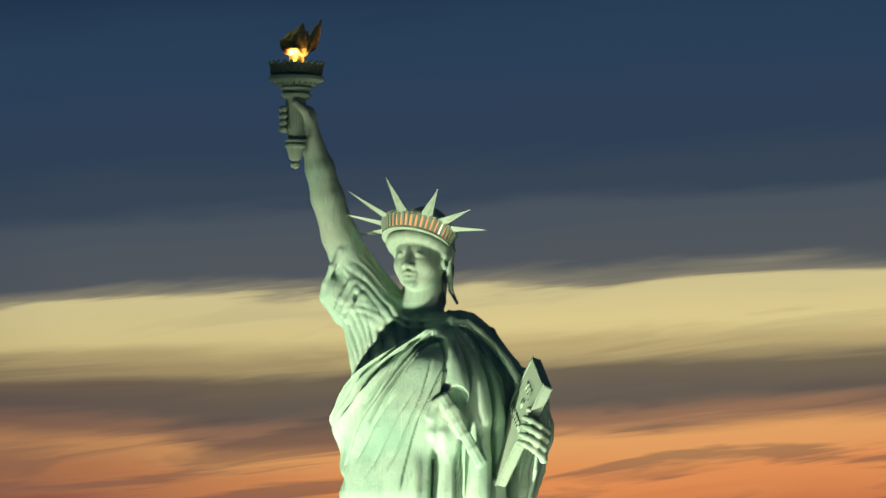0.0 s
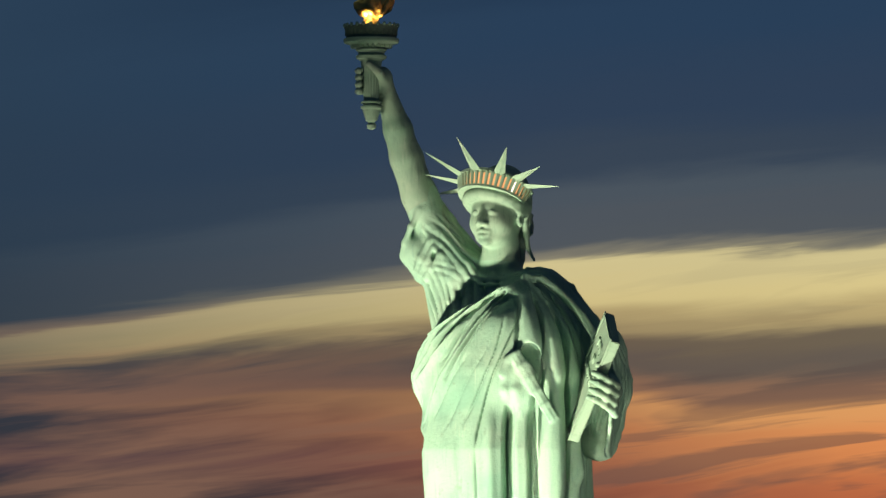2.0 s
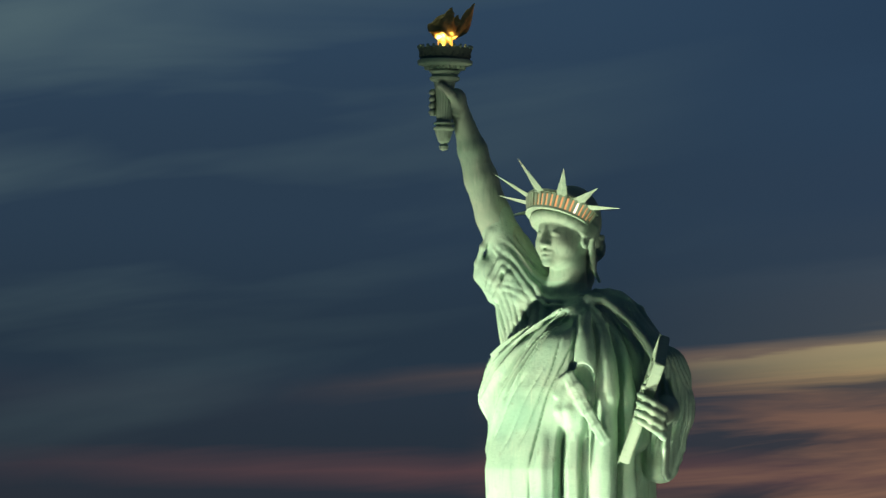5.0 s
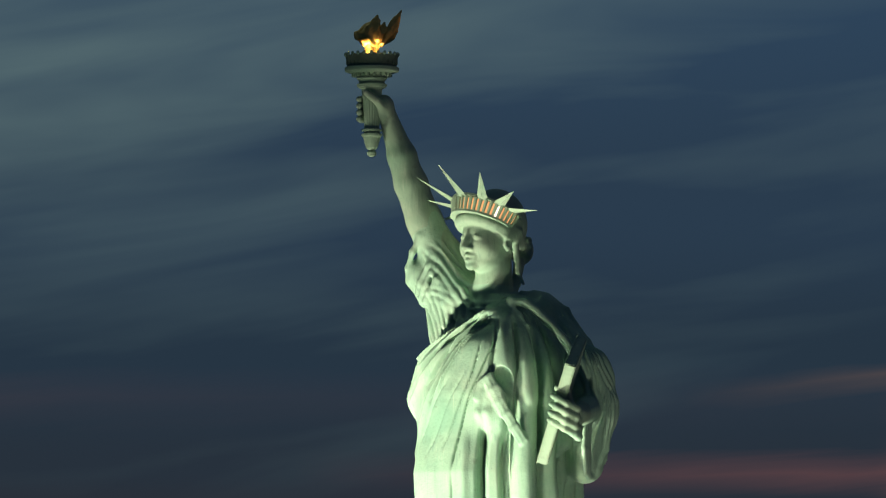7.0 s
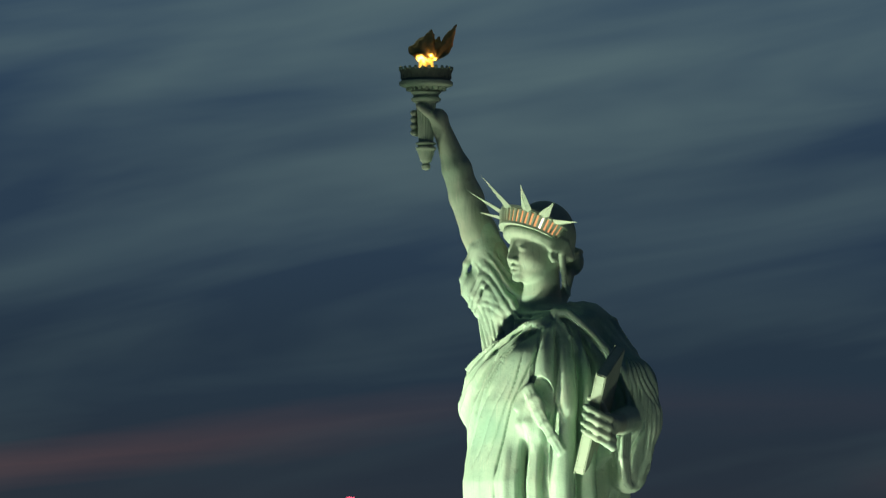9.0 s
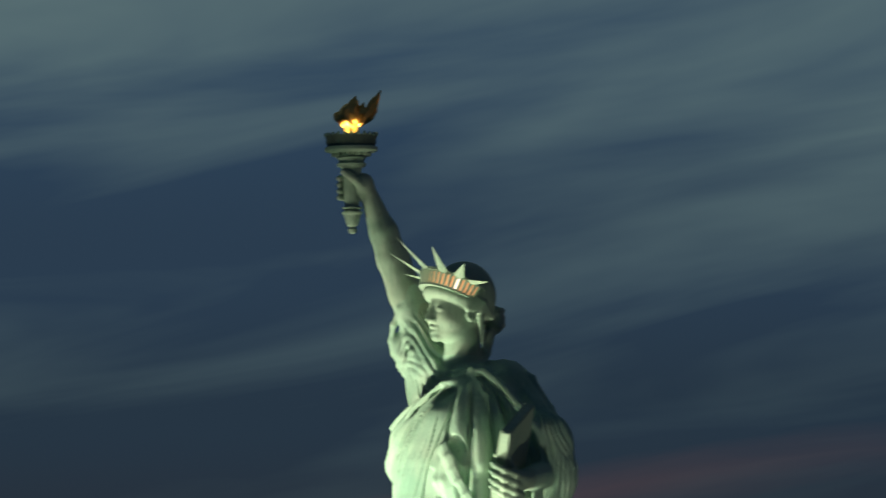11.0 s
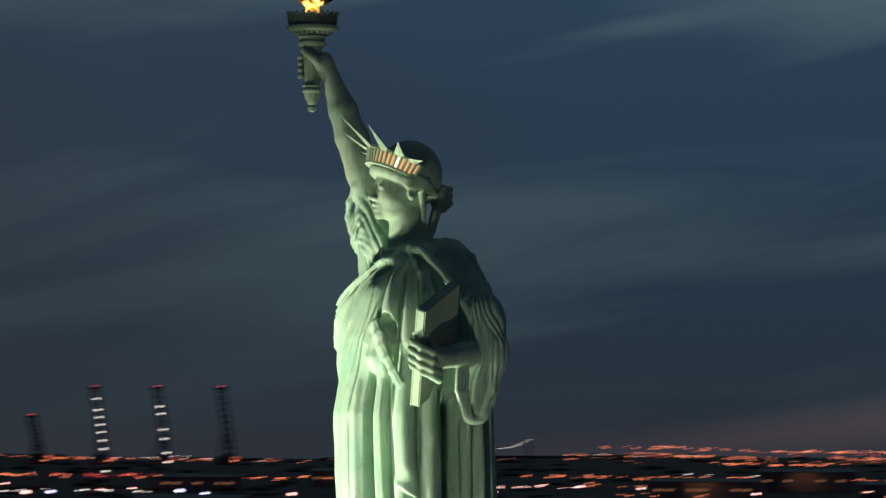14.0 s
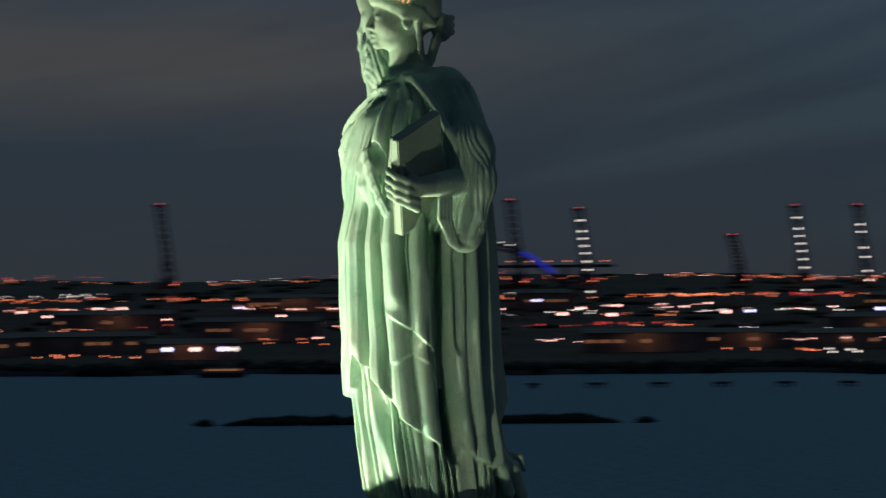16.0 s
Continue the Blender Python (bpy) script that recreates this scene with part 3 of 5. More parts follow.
# --- left arm: the wide sleeve hangs open from the elbow, the forearm comes out of it
sleeve((4.6, 1.7, 70.2), (5.2, 1.9, 67.6), 1.45, 1.35, 0.4, 16, 0.42, 2.6)
sleeve((5.0, 1.8, 68.0), (4.75, 1.35, 64.4), 1.45, 1.15, 0.4, 18, 0.40, 1.2, 1.0)
ball((6.5, -0.2, 65.5), (1.15, 0.75, 1.45), k=0.15, carve=True)
limb((4.9, 1.7, 67.9), (7.2, -1.7, 67.5), 1.0, 0.70, 0.15)
for i in range(4):
    a = i / 3
    strand([(6.75 - 0.25 * a, -0.75 + 0.75 * a, 66.9), (6.65 - 0.35 * a, -0.75 + 0.8 * a, 65.4 - 0.1 * a), (5.9 - 0.2 * a, 0.1 + 0.6 * a, 63.9 - 0.3 * a), (5.5 - 0.1 * a, 1.2 + 0.2 * a, 63.7 - 0.1 * a), (5.9 - 0.1 * a, 2.1, 65.4), (6.2 - 0.1 * a, 2.0 + 0.2 * a, 67.4)], 0.13, 0.15, 0.12)
# left hand round the tablet's edge
ball((7.6, -2.7, 67.4), (0.72, 1.15, 0.68), k=0.35)
for bx_, by_, bz_ in [(8.35, -3.3, 68.25), (8.3, -3.35, 67.75), (8.15, -3.3, 67.25), (7.95, -3.15, 66.8)]:
    strand([(7.9, -2.5, bz_ - 0.75), (bx_ + 0.05, by_ + 0.15, bz_ - 0.52), (bx_ - 0.05, by_ - 0.60, bz_ - 0.22), (bx_ - 0.5, by_ - 1.0, bz_ + 0.12), (bx_ - 1.0, by_ - 0.9, bz_ + 0.28)], 0.27, 0.17, 0.12)
strand([(7.3, -2.6, 68.0), (7.7, -3.4, 68.8), (7.6, -4.0, 69.0)], 0.30, 0.22, 0.12)

# --- right arm
sh, el, wr = (-5.0, -1.05, 76.6), (-6.78, -2.65, 82.2), (-7.45, -3.8, 86.3)
limb((-4.3, -0.6, 74.0), sh, 1.6, 1.4, 0.8)
limb(sh, (-6.22, -2.0, 79.9), 1.3, 1.0, 0.4)
limb((-6.22, -2.0, 79.9), el, 1.0, 0.90, 0.3)
limb(el, (-7.08, -3.1, 84.0), 0.90, 0.82, 0.3)
limb((-7.08, -3.1, 84.0), wr, 0.82, 0.52, 0.3)
limb(sh, (-6.2, -1.65, 79.9), 1.2, 0.90, 0.5)
limb((-6.2, -1.65, 79.9), (-6.78, -2.25, 82.2), 0.90, 0.82, 0.5)
limb((-6.78, -2.25, 82.2), (-7.1, -2.8, 84.0), 0.82, 0.70, 0.5)
limb((-7.1, -2.8, 84.0), (-7.45, -3.65, 86.2), 0.70, 0.48, 0.4)
# right hand closed round the torch
ball((-7.45, -4.2, 87.0), (0.62, 0.72, 0.85), k=0.4)
for i in range(4):
    h = 87.55 - 0.42 * i
    strand([(-7.35, -4.3, h), (-7.75, -4.05 + 0.05 * i, h + 0.02), (-8.5, -4.35, h + 0.04), (-8.72, -5.0, h + 0.02), (-8.3, -5.55, h - 0.02)], 0.25, 0.20, 0.08)
strand([(-7.3, -4.2, 86.7), (-7.15, -5.1, 87.4), (-7.55, -5.65, 87.9)], 0.30, 0.22, 0.12)
# gathered short sleeve: it climbs the arm on the inner side and hangs free in a point under it
sleeve((-3.5, -1.0, 75.0), (-5.5, -1.45, 78.5), 1.75, 1.05, 0.35, 13, 0.34, 4.2)
sleeve((-3.9, -1.0, 74.8), (-6.25, -1.75, 76.5), 1.75, 1.15, 0.35, 13, 0.34, 3.4, 2.0)
sleeve((-4.6, -1.3, 75.4), (-4.0, -1.4, 71.0), 1.55, 1.2, 0.4, 18, 0.34, 1.4, 3.0)
limb((-6.4, -1.7, 76.0), (-6.1, -1.8, 74.9), 0.95, 0.5, 0.4)
# its open mouth behind the arm
limb((-7.6, -1.3, 78.6), (-6.75, -1.2, 77.0), 0.55, 0.35, 0.12, True)
RIM = [(-5.2, -2.0, 79.7), (-5.7, -2.7, 78.9), (-6.2, -2.9, 77.9), (-6.75, -2.75, 76.9), (-7.1, -2.3, 76.1), (-7.1, -1.8, 75.7)]
strand(RIM, 0.17, 0.17, 0.25)
for u in (0.45, 0.95, 1.5):
    strand([(-5.0 + u * 0.6, -2.35, 78.5 - 1.1 * u), (-5.35 + 0.8 * u, -2.75, 77.3 - 0.8 * u), (-5.9 + 0.8 * u, -2.85, 76.2 - 0.6 * u), (-6.3 + 0.7 * u, -2.75, 75.4 - 0.5 * u)], 0.10, 0.14, 0.3)
ball((-4.6, -2.85, 76.0), (0.13, 0.35, 0.30), k=0.08, carve=True)
for i in range(4):
    strand([(-3.0 - 0.35 * i, -1.9 - 0.15 * i, 76.3 - 0.1 * i), (-3.0 - 0.45 * i, -2.35 - 0.12 * i, 75.0 - 0.2 * i), (-2.7 - 0.5 * i, -2.6, 73.6 - 0.2 * i)], 0.14, 0.12, 0.2)
# --- head, turned a little to the right
PHI = radians(-2)
FWD, SIDE = np.array((math.sin(PHI), -math.cos(PHI), 0)), np.array((math.cos(PHI), math.sin(PHI), 0))
HEAD = np.array((-0.82, -1.45, 78.45))
AXES = np.stack((SIDE, FWD, (0, 0, 1)), 1)


def hd(s, f, u):
    """A place in the head: metres to its left, forward, up."""
    return HEAD + s * SIDE + f * FWD + np.array((0, 0, u))


limb((-1.2, -0.7, 73.4), hd(0, -0.4, -1.7), 1.45, 1.08, 0.4)
limb(hd(0, -0.4, -2.2), hd(0, -0.3, -0.8), 1.08, 1.15, 0.2)
ball(hd(0, -0.6, 1.0), (1.72, 2.15, 2.25), AXES, 0.3)
ball(hd(0, 0.42, -0.1), (1.40, 1.42, 1.9), AXES, 0.2)
ball(hd(0, 0.75, -1.35), (0.95, 0.92, 0.55), AXES, 0.3)
ball(hd(0, 1.50, -1.62), (0.42, 0.34, 0.32), AXES, 0.2)
for s in (-1, 1):
    ball(hd(0.72 * s, 0.95, -0.55), (0.55, 0.65, 0.62), AXES, 0.35)
    ball(hd(0.58 * s, 1.82, 0.10), (0.36, 0.18, 0.16), AXES, 0.2, True)
    ball(hd(0.58 * s, 1.42, 0.10), (0.34, 0.34, 0.22), AXES, 0.05)
    strand([hd(0.2 * s, 1.62, 0.06), hd(0.58 * s, 1.70, 0.22), hd(0.95 * s, 1.42, 0.06)], 0.07, 0.06, 0.06)
    ball(hd(0.24 * s, 1.86, -0.58), (0.2, 0.2, 0.16), AXES, 0.12)
    ball(hd(1.55 * s, -0.15, -0.25), (0.20, 0.34, 0.52), AXES, 0.1)
    ball(hd(1.72 * s, -0.10, -0.20), (0.10, 0.18, 0.28), AXES, 0.05, True)
strand([hd(0, 1.70, 0.42), hd(0, 1.93, -0.15), hd(0, 2.10, -0.50)], 0.15, 0.21, 0.12)
ball(hd(0, 1.52, -0.85), (0.5, 0.26, 0.34), AXES, 0.2)
strand([hd(-0.42, 1.62, -1.08), hd(0, 1.86, -0.98), hd(0.42, 1.62, -1.08)], 0.12, 0.12, 0.1)
strand([hd(-0.34, 1.62, -1.27), hd(0, 1.80, -1.30), hd(0.34, 1.62, -1.27)], 0.13, 0.13, 0.1)
strand([hd(-0.45, 1.75, -1.17), hd(0, 1.98, -1.14), hd(0.45, 1.75, -1.17)], 0.05, 0.05, 0.06, True)
# waved hair from the parting to behind the ears, the knot at the nape, loose locks
for s in (-1, 1):
    for j in range(5):
        strand([hd(0.06 * s, 1.50 - 0.2 * j, 1.50 + 0.16 * j), hd(0.72 * s, 1.34 - 0.2 * j, 1.16 + 0.18 * j), hd(1.30 * s, 0.78 - 0.15 * j, 0.62 + 0.2 * j), hd(1.62 * s, 0.12 - 0.1 * j, 0.16 + 0.18 * j), hd(1.58 * s, -0.7 - 0.1 * j, 0.05 + 0.12 * j), hd(0.9 * s, -2.0, -0.35)], 0.20, 0.20, 0.10)
    strand([hd(1.40 * s, -0.9, -0.2), hd(1.50 * s, -0.95, -1.2), hd(1.60 * s, -0.95, -2.0), hd(1.95 * s, -1.1, -2.75)], 0.24, 0.10, 0.12)
tilt = math.radians(24)
pts_ = [np.array((-1.0, -1.42, 79.5)) + 1.64 * (math.sin(a) * SIDE + math.cos(a) * (FWD * math.cos(tilt) + np.array((0, 0, math.sin(tilt))))) + 0.42 * np.cross(SIDE, FWD * math.cos(tilt) + np.array((0, 0, math.sin(tilt)))) for a in np.radians(np.arange(-110, 111, 20))]
strand(pts_, 0.30, 0.30, 0.3)
ball(hd(0, -2.75, -0.5), (0.85, 0.72, 0.95), AXES, 0.15)
for j in range(3):
    strand([hd(-0.7, -2.75, -0.9 + 0.5 * j), hd(0, -3.4, -0.8 + 0.45 * j), hd(0.7, -2.75, -0.9 + 0.5 * j)], 0.2, 0.2, 0.1)
strand([hd(0.3, -2.3, -1.4), hd(0.45, -1.9, -2.6), hd(0.5, -1.5, -3.6)], 0.35, 0.22, 0.2)


def skin_of_field(field):
    """Surface nets: a vertex in each cell that the surface crosses, faces across each crossed edge."""
    inside = field < 0
    near = inside.astype(np.int8)
    count = sum(near[i:near.shape[0] - 1 + i, j:near.shape[1] - 1 + j, k:near.shape[2] - 1 + k] for i in (0, 1) for j in (0, 1) for k in (0, 1))
    cells = np.argwhere((count > 0) & (count < 8))
    corner = np.array([(i, j, k) for i in (0, 1) for j in (0, 1) for k in (0, 1)])
    vals = np.stack([field[cells[:, 0] + c[0], cells[:, 1] + c[1], cells[:, 2] + c[2]] for c in corner], 1)
    total, weight = np.zeros((len(cells), 3)), np.zeros(len(cells))
    for a in range(8):
        for b in range(a + 1, 8):
            if np.abs(corner[a] - corner[b]).sum() != 1:
                continue
            cross = (vals[:, a] < 0) != (vals[:, b] < 0)
            t = np.where(cross, vals[:, a] / np.where(cross, vals[:, a] - vals[:, b], 1), 0)
            total += np.where(cross[:, None], corner[a] + t[:, None] * (corner[b] - corner[a]), 0)
            weight += cross
    verts = (cells + total / weight[:, None]) * STEP + LO
    index = np.full(count.shape, -1, np.int64)
    index[cells[:, 0], cells[:, 1], cells[:, 2]] = np.arange(len(cells))
    faces = []
    for ax in range(3):
        u, v = (ax + 1) % 3, (ax + 2) % 3
        lo = [slice(1, -1)] * 3
        lo[ax] = slice(0, -1)
        hi = list(lo)
        hi[ax] = slice(1, None)
        a, b = inside[tuple(lo)], inside[tuple(hi)]
        for flip in (0, 1):
            e = np.argwhere((a & ~b) if flip == 0 else (~a & b))
            e = e + np.array([0 if i == ax else 1 for i in range(3)])
            q = []
            for du, dv in ((1, 1), (0, 1), (0, 0), (1, 0)):
                c = e.copy()
                c[:, u] -= du
                c[:, v] -= dv
                ok = (c < np.array(count.shape)).all(1)
                q.append(np.where(ok, index[tuple(np.minimum(c, np.array(count.shape) - 1).T)], -1))
            q = np.stack(q if flip == 0 else q[::-1], 1)
            faces.append(q[(q >= 0).all(1)])
    return verts, np.concatenate(faces)


def statue():
    verts, quads = skin_of_field(FIELD)
    me = bpy.data.meshes.new("statue")
    me.vertices.add(len(verts))
    me.vertices.foreach_set("co", verts.astype(np.float32).ravel())
    me.loops.add(quads.size)
    me.loops.foreach_set("vertex_index", quads.ravel().astype(np.int32))
    me.polygons.add(len(quads))
    me.polygons.foreach_set("loop_start", np.arange(0, quads.size, 4, dtype=np.int32))
    me.update(calc_edges=True)
    me.polygons.foreach_set("use_smooth", np.ones(len(quads), bool))
    me.materials.append(CLOTH)
    me.materials.append(COPPER)
    mid = verts[quads].mean(1)
    x, y, z = mid.T
    bare = ((x < -5.2) & (z > 78.95 + 0.55 * (x + 6.2))) | (np.linalg.norm(mid - HEAD - np.array((0, 0.6, 0.9)), axis=1) < 3.9) | ((x > 6.3) & (y < -1.2) & (z > 66.3) & (z < 69.6))
    me.polygons.foreach_set("material_index", bare.astype(np.int32))
    return tagged(new("statue", me), "colossal green patinated copper statue in draped robes on its pedestal", "statue")


statue()

# ---- crown ----
def root_at(name, at):
    ob = new(name)
    ob.empty_display_size = 0.5
    ob.location = at
    return ob


TURN = radians(-7)
FWD, SIDE = np.array((math.sin(TURN), -math.cos(TURN), 0)), np.array((math.cos(TURN), math.sin(TURN), 0))


def up_vec(deg):
    return FWD * math.cos(radians(deg)) + np.array((0, 0, math.sin(radians(deg))))


def crown():
    base = tagged(root_at("crown", (0, 0, 0)), "pale green copper crown with lit windows and seven pointed rays", "crown")
    c = np.array((-1.03, -1.42, 80.05))
    ahead, norm = up_vec(24), np.cross(up_vec(24), SIDE)
    c = c - 0.6 * norm
    span = 118

    def at(a, r, h):
        a = radians(a)
        return Vector(c + r * (math.sin(a) * SIDE + math.cos(a) * ahead) + h * norm)

    def ring(r0, r1, h0, h1, n=48):
        bm = bmesh.new()
        prev = None
        for i in range(n + 1):
            a = -span + 2 * span * i / n
            k = 1 + 0.10 * math.cos(radians(a)) 
            row = [bm.verts.new(at(a, r, h * (k if h > 0 else 1))) for r, h in ((r0, h0), (r1, h0), (r1, h1), (r0, h1))]
            if prev:
                for j in range(4):
                    bm.faces.new((prev[j], prev[(j + 1) % 4], row[(j + 1) % 4], row[j]))
            else:
                bm.faces.new(row[::-1])
            prev = row
        bm.faces.new(prev)
        bmesh.ops.recalc_face_normals(bm, faces=bm.faces)
        return bm
    part("lower_rim", ring(1.8, 2.16, -0.16, -0.02), COPPER, base)
    part("upper_rim", ring(1.8, 2.42, 0.74, 0.88), COPPER, base)
    band = part("band", ring(1.7, 2.02, -0.1, 0.78), DARK_COPPER, base)
    num = 25
    for i in range(num):
        a = -104 + 208 * i / (num - 1)
        half = 208 / (num - 1) * 0.5
        bm = bmesh.new()
        q = [bm.verts.new(at(a + s * half * 0.62, 2.04 + 0.2 * (h > 0.3), h)) for s, h in ((-1, 0.02), (1, 0.02), (1, 0.72), (-1, 0.72))]
        q2 = [bm.verts.new(v.co - Vector(norm) * 0 + (Vector(c) - v.co).normalized() * 0.08) for v in q]
        bm.faces.new(q)
        bm.faces.new(q2[::-1])
        for j in range(4):
            bm.faces.new((q[j], q2[j], q2[(j + 1) % 4], q[(j + 1) % 4]))
        bmesh.ops.recalc_face_normals(bm, faces=bm.faces)
        # one pane glows more than its neighbours, put in for the crown's white sparkle
        bright = i == 20
        part("window", bm, SPARKLE_PANE if bright else PANE, band, "window pane with an added white sparkle glow" if bright else "warm lit window pane")
        bm = bmesh.new()
        rod(bm, at(a + half, 2.08, -0.04), at(a + half, 2.34, 0.78), 0.085, 0.12, 6)
        part("mullion", bm, COPPER, band)
    for i in range(7):
        deg = (-92, -68, -39, 1, 40, 68, 91)[i]
        a = radians(deg)
        tip = Vector(np.array((-1.03, -1.43, 80.1)) + 5.05 * (math.sin(a) * SIDE + math.cos(a) * up_vec(37)))
        foot = at(deg, 2.2, 0.8)
        axis = (tip - foot).normalized()
        wide = Vector(math.cos(a) * SIDE - math.sin(a) * ahead)
        wide = (wide - axis * wide.dot(axis)).normalized()
        thick = axis.cross(wide)
        bm = bmesh.new()
        ringv = [bm.verts.new(foot + wide * u * 0.38 + thick * v * 0.15) for u, v in ((-1, 0), (0, -1), (1, 0), (0, 1))]
        t = bm.verts.new(tip)
        for j in range(4):
            bm.faces.new((ringv[j], ringv[(j + 1) % 4], t))
        bm.faces.new(ringv[::-1])
        bmesh.ops.recalc_face_normals(bm, faces=bm.faces)
        part("ray", bm, COPPER, base, "pointed copper ray")


crown()


# ---- torch ----
def torch():
    tx, ty = -7.86, -4.87
    base = tagged(root_at("torch", (tx, ty, 83.86)), "copper torch with a gilded flame lit from its gallery", "torch")
    bm = bmesh.new()
    lathe(bm, [(0.05, 0), (0.26, 0.10), (0.30, 0.3), (0.20, 0.45), (0.36, 0.6), (0.46, 0.9), (0.56, 1.25), (0.66, 1.36), (0.66, 1.48), (0.52, 1.52), (0.52, 1.62), (0.66, 1.66), (0.66, 1.76), (0.46, 1.82)], 24)
    part("pommel", bm, COPPER, base, smooth=False)
    bm = bmesh.new()
    prof = [(0.44, 1.8), (0.50, 2.6), (0.56, 3.6), (0.62, 4.2)]
    n = 40
    rows = [[bm.verts.new(((r + 0.03 * (k % 2)) * math.cos(2 * math.pi * k / n), (r + 0.03 * (k % 2)) * math.sin(2 * math.pi * k / n), h)) for k in range(n)] for r, h in prof]
    for a, b in zip(rows, rows[1:]):
        for k in range(n):
            bm.faces.new((a[k], a[(k + 1) % n], b[(k + 1) % n], b[k]))
    part("fluted_handle", bm, COPPER, base)
    bm = bmesh.new()
    lathe(bm, [(0.62, 4.1), (0.66, 4.3), (0.92, 4.45), (0.96, 4.6), (0.86, 4.66), (0.80, 4.75), (0.88, 4.9), (0.96, 4.95), (0.96, 5.02), (0.85, 5.05), (0.90, 5.2), (1.10, 5.3)], 32)
    part("neck_moulding", bm, COPPER, base, smooth=False)
    for k in range(20):
        a = 2 * math.pi * k / 20
        bm = bmesh.new()
        box(bm, (0.34, 0.12, 0.18), (1.12, 0, 5.2), Matrix.Rotation(a, 4, "Z"))
        part("bracket", bm, COPPER, base)
    bm = bmesh.new()
    lathe(bm, [(1.1, 5.28), (1.45, 5.34), (1.68, 5.42), (1.72, 5.5), (1.72, 5.66), (1.60, 5.72), (1.5, 5.74)], 48)
    part("gallery_floor", bm, COPPER, base)
    bm = bmesh.new()
    n = 64
    rows = [[bm.verts.new((r * math.cos(2 * math.pi * k / n), r * math.sin(2 * math.pi * k / n), h + (0.07 * (k % 4 < 2) if h > 6.3 else 0))) for k in range(n)] for r, h in ((1.56, 5.7), (1.58, 6.0), (1.70, 6.42), (1.62, 6.42), (1.50, 6.0), (1.48, 5.7))]
    for a, b in zip(rows, rows[1:]):
        for k in range(n):
            bm.faces.new((a[k], a[(k + 1) % n], b[(k + 1) % n], b[k]))
    parapet = part("parapet", bm, DARK_COPPER, base, "dark pierced gallery parapet")
    for k in range(24):
        a = 2 * math.pi * k / 24
        bm = bmesh.new()
        bmesh.ops.create_icosphere(bm, subdivisions=1, radius=0.13, matrix=Matrix.Rotation(a, 4, "Z") @ Matrix.Translation((1.68, 0, 6.50)) @ Matrix.Diagonal((0.7, 1, 1.1, 1)))
        part("knob", bm, COPPER, parapet)
        bm = bmesh.new()
        box(bm, (0.06, 0.2, 0.36), (1.60, 0, 6.05), Matrix.Rotation(a, 4, "Z"))
        part("panel", bm, DARK_COPPER, parapet)
    # gilded flame: a rounded body that ends in one peak, and a long tongue that curls away from it
    bm = bmesh.new()
    lathe(bm, [(0.52, 5.72), (0.50, 6.4), (0.46, 6.9), (0.50, 7.2)], 20)
    part("flame_stem", bm, GOLD, base)

    def tongue(path, radii, flat, turn, ridges):
        bm = bmesh.new()
        n, rows = 24, []
        for i in range(25):
            u = i / 24 * (len(path) - 1)
            k = min(int(u), len(path) - 2)
            p = Vector(path[k]).lerp(Vector(path[k + 1]), u - k)
            r = radii[k] + (radii[k + 1] - radii[k]) * (u - k)
            rows.append([])
            for j in range(n):
                a = 2 * math.pi * j / n
                lick = 1 + 0.16 * math.sin(ridges * a + 0.22 * i) + 0.07 * math.sin(2 * ridges * a - 0.5 * i)
                c, d = r * lick * math.cos(a), r * lick * math.sin(a) * flat
                rows[-1].append(bm.verts.new((p.x + c * math.cos(turn) - d * math.sin(turn), p.y + c * math.sin(turn) + d * math.cos(turn), p.z + 0.05 * math.sin(3 * a + i))))
        for a, b in zip(rows, rows[1:]):
            for j in range(n):
                bm.faces.new((a[j], a[(j + 1) % n], b[(j + 1) % n], b[j]))
        bm.faces.new(rows[0][::-1])
        bm.faces.new(rows[-1])
        return bm
    flame = part("flame", tongue([(0, 0, 7.0), (-0.18, -0.15, 7.45), (-0.20, -0.15, 7.9), (-0.02, 0.0, 8.3), (0.18, 0.12, 8.65), (0.32, 0.2, 9.0)], (0.46, 0.74, 0.76, 0.56, 0.30, 0.03), 0.95, 0.4, 5), GOLD, base, "gilded metal flame", smooth=True)
    part("flame_tongue", tongue([(0.20, 0.30, 7.05), (0.42, 0.85, 7.5), (0.52, 1.15, 8.0), (0.56, 1.35, 8.5), (0.66, 1.62, 9.0), (0.80, 1.85, 9.4)], (0.36, 0.44, 0.42, 0.34, 0.20, 0.02), 0.6, 1.2, 3), GOLD, flame, "long curling gilded tongue of flame", smooth=True)
    part("flame_tongue", tongue([(0.15, 0.35, 7.4), (0.25, 0.65, 7.9), (0.22, 0.70, 8.3), (0.30, 0.85, 8.6)], (0.40, 0.40, 0.26, 0.03), 0.7, 0.8, 3), GOLD, flame, smooth=True)
    for a in (-75, 20, 75, -160):
        x, y = 1.15 * math.sin(radians(a)), -1.15 * math.cos(radians(a))
        bm = bmesh.new()
        box(bm, (0.22, 0.22, 0.2), (x, y, 5.85))
        part("lamp_case", bm, DARK_COPPER, base)


torch()
for a, w in ((8, 2100), (-70, 300), (105, 1300)):
    x, y = 1.3 * math.sin(radians(a)), -1.3 * math.cos(radians(a))
    floodlight((-7.86 + x, -4.87 + y, 83.86 + 6.05), (-7.9, -4.8, 83.86 + 7.25), w, 52, (1.0, 0.72, 0.34), 0.12)


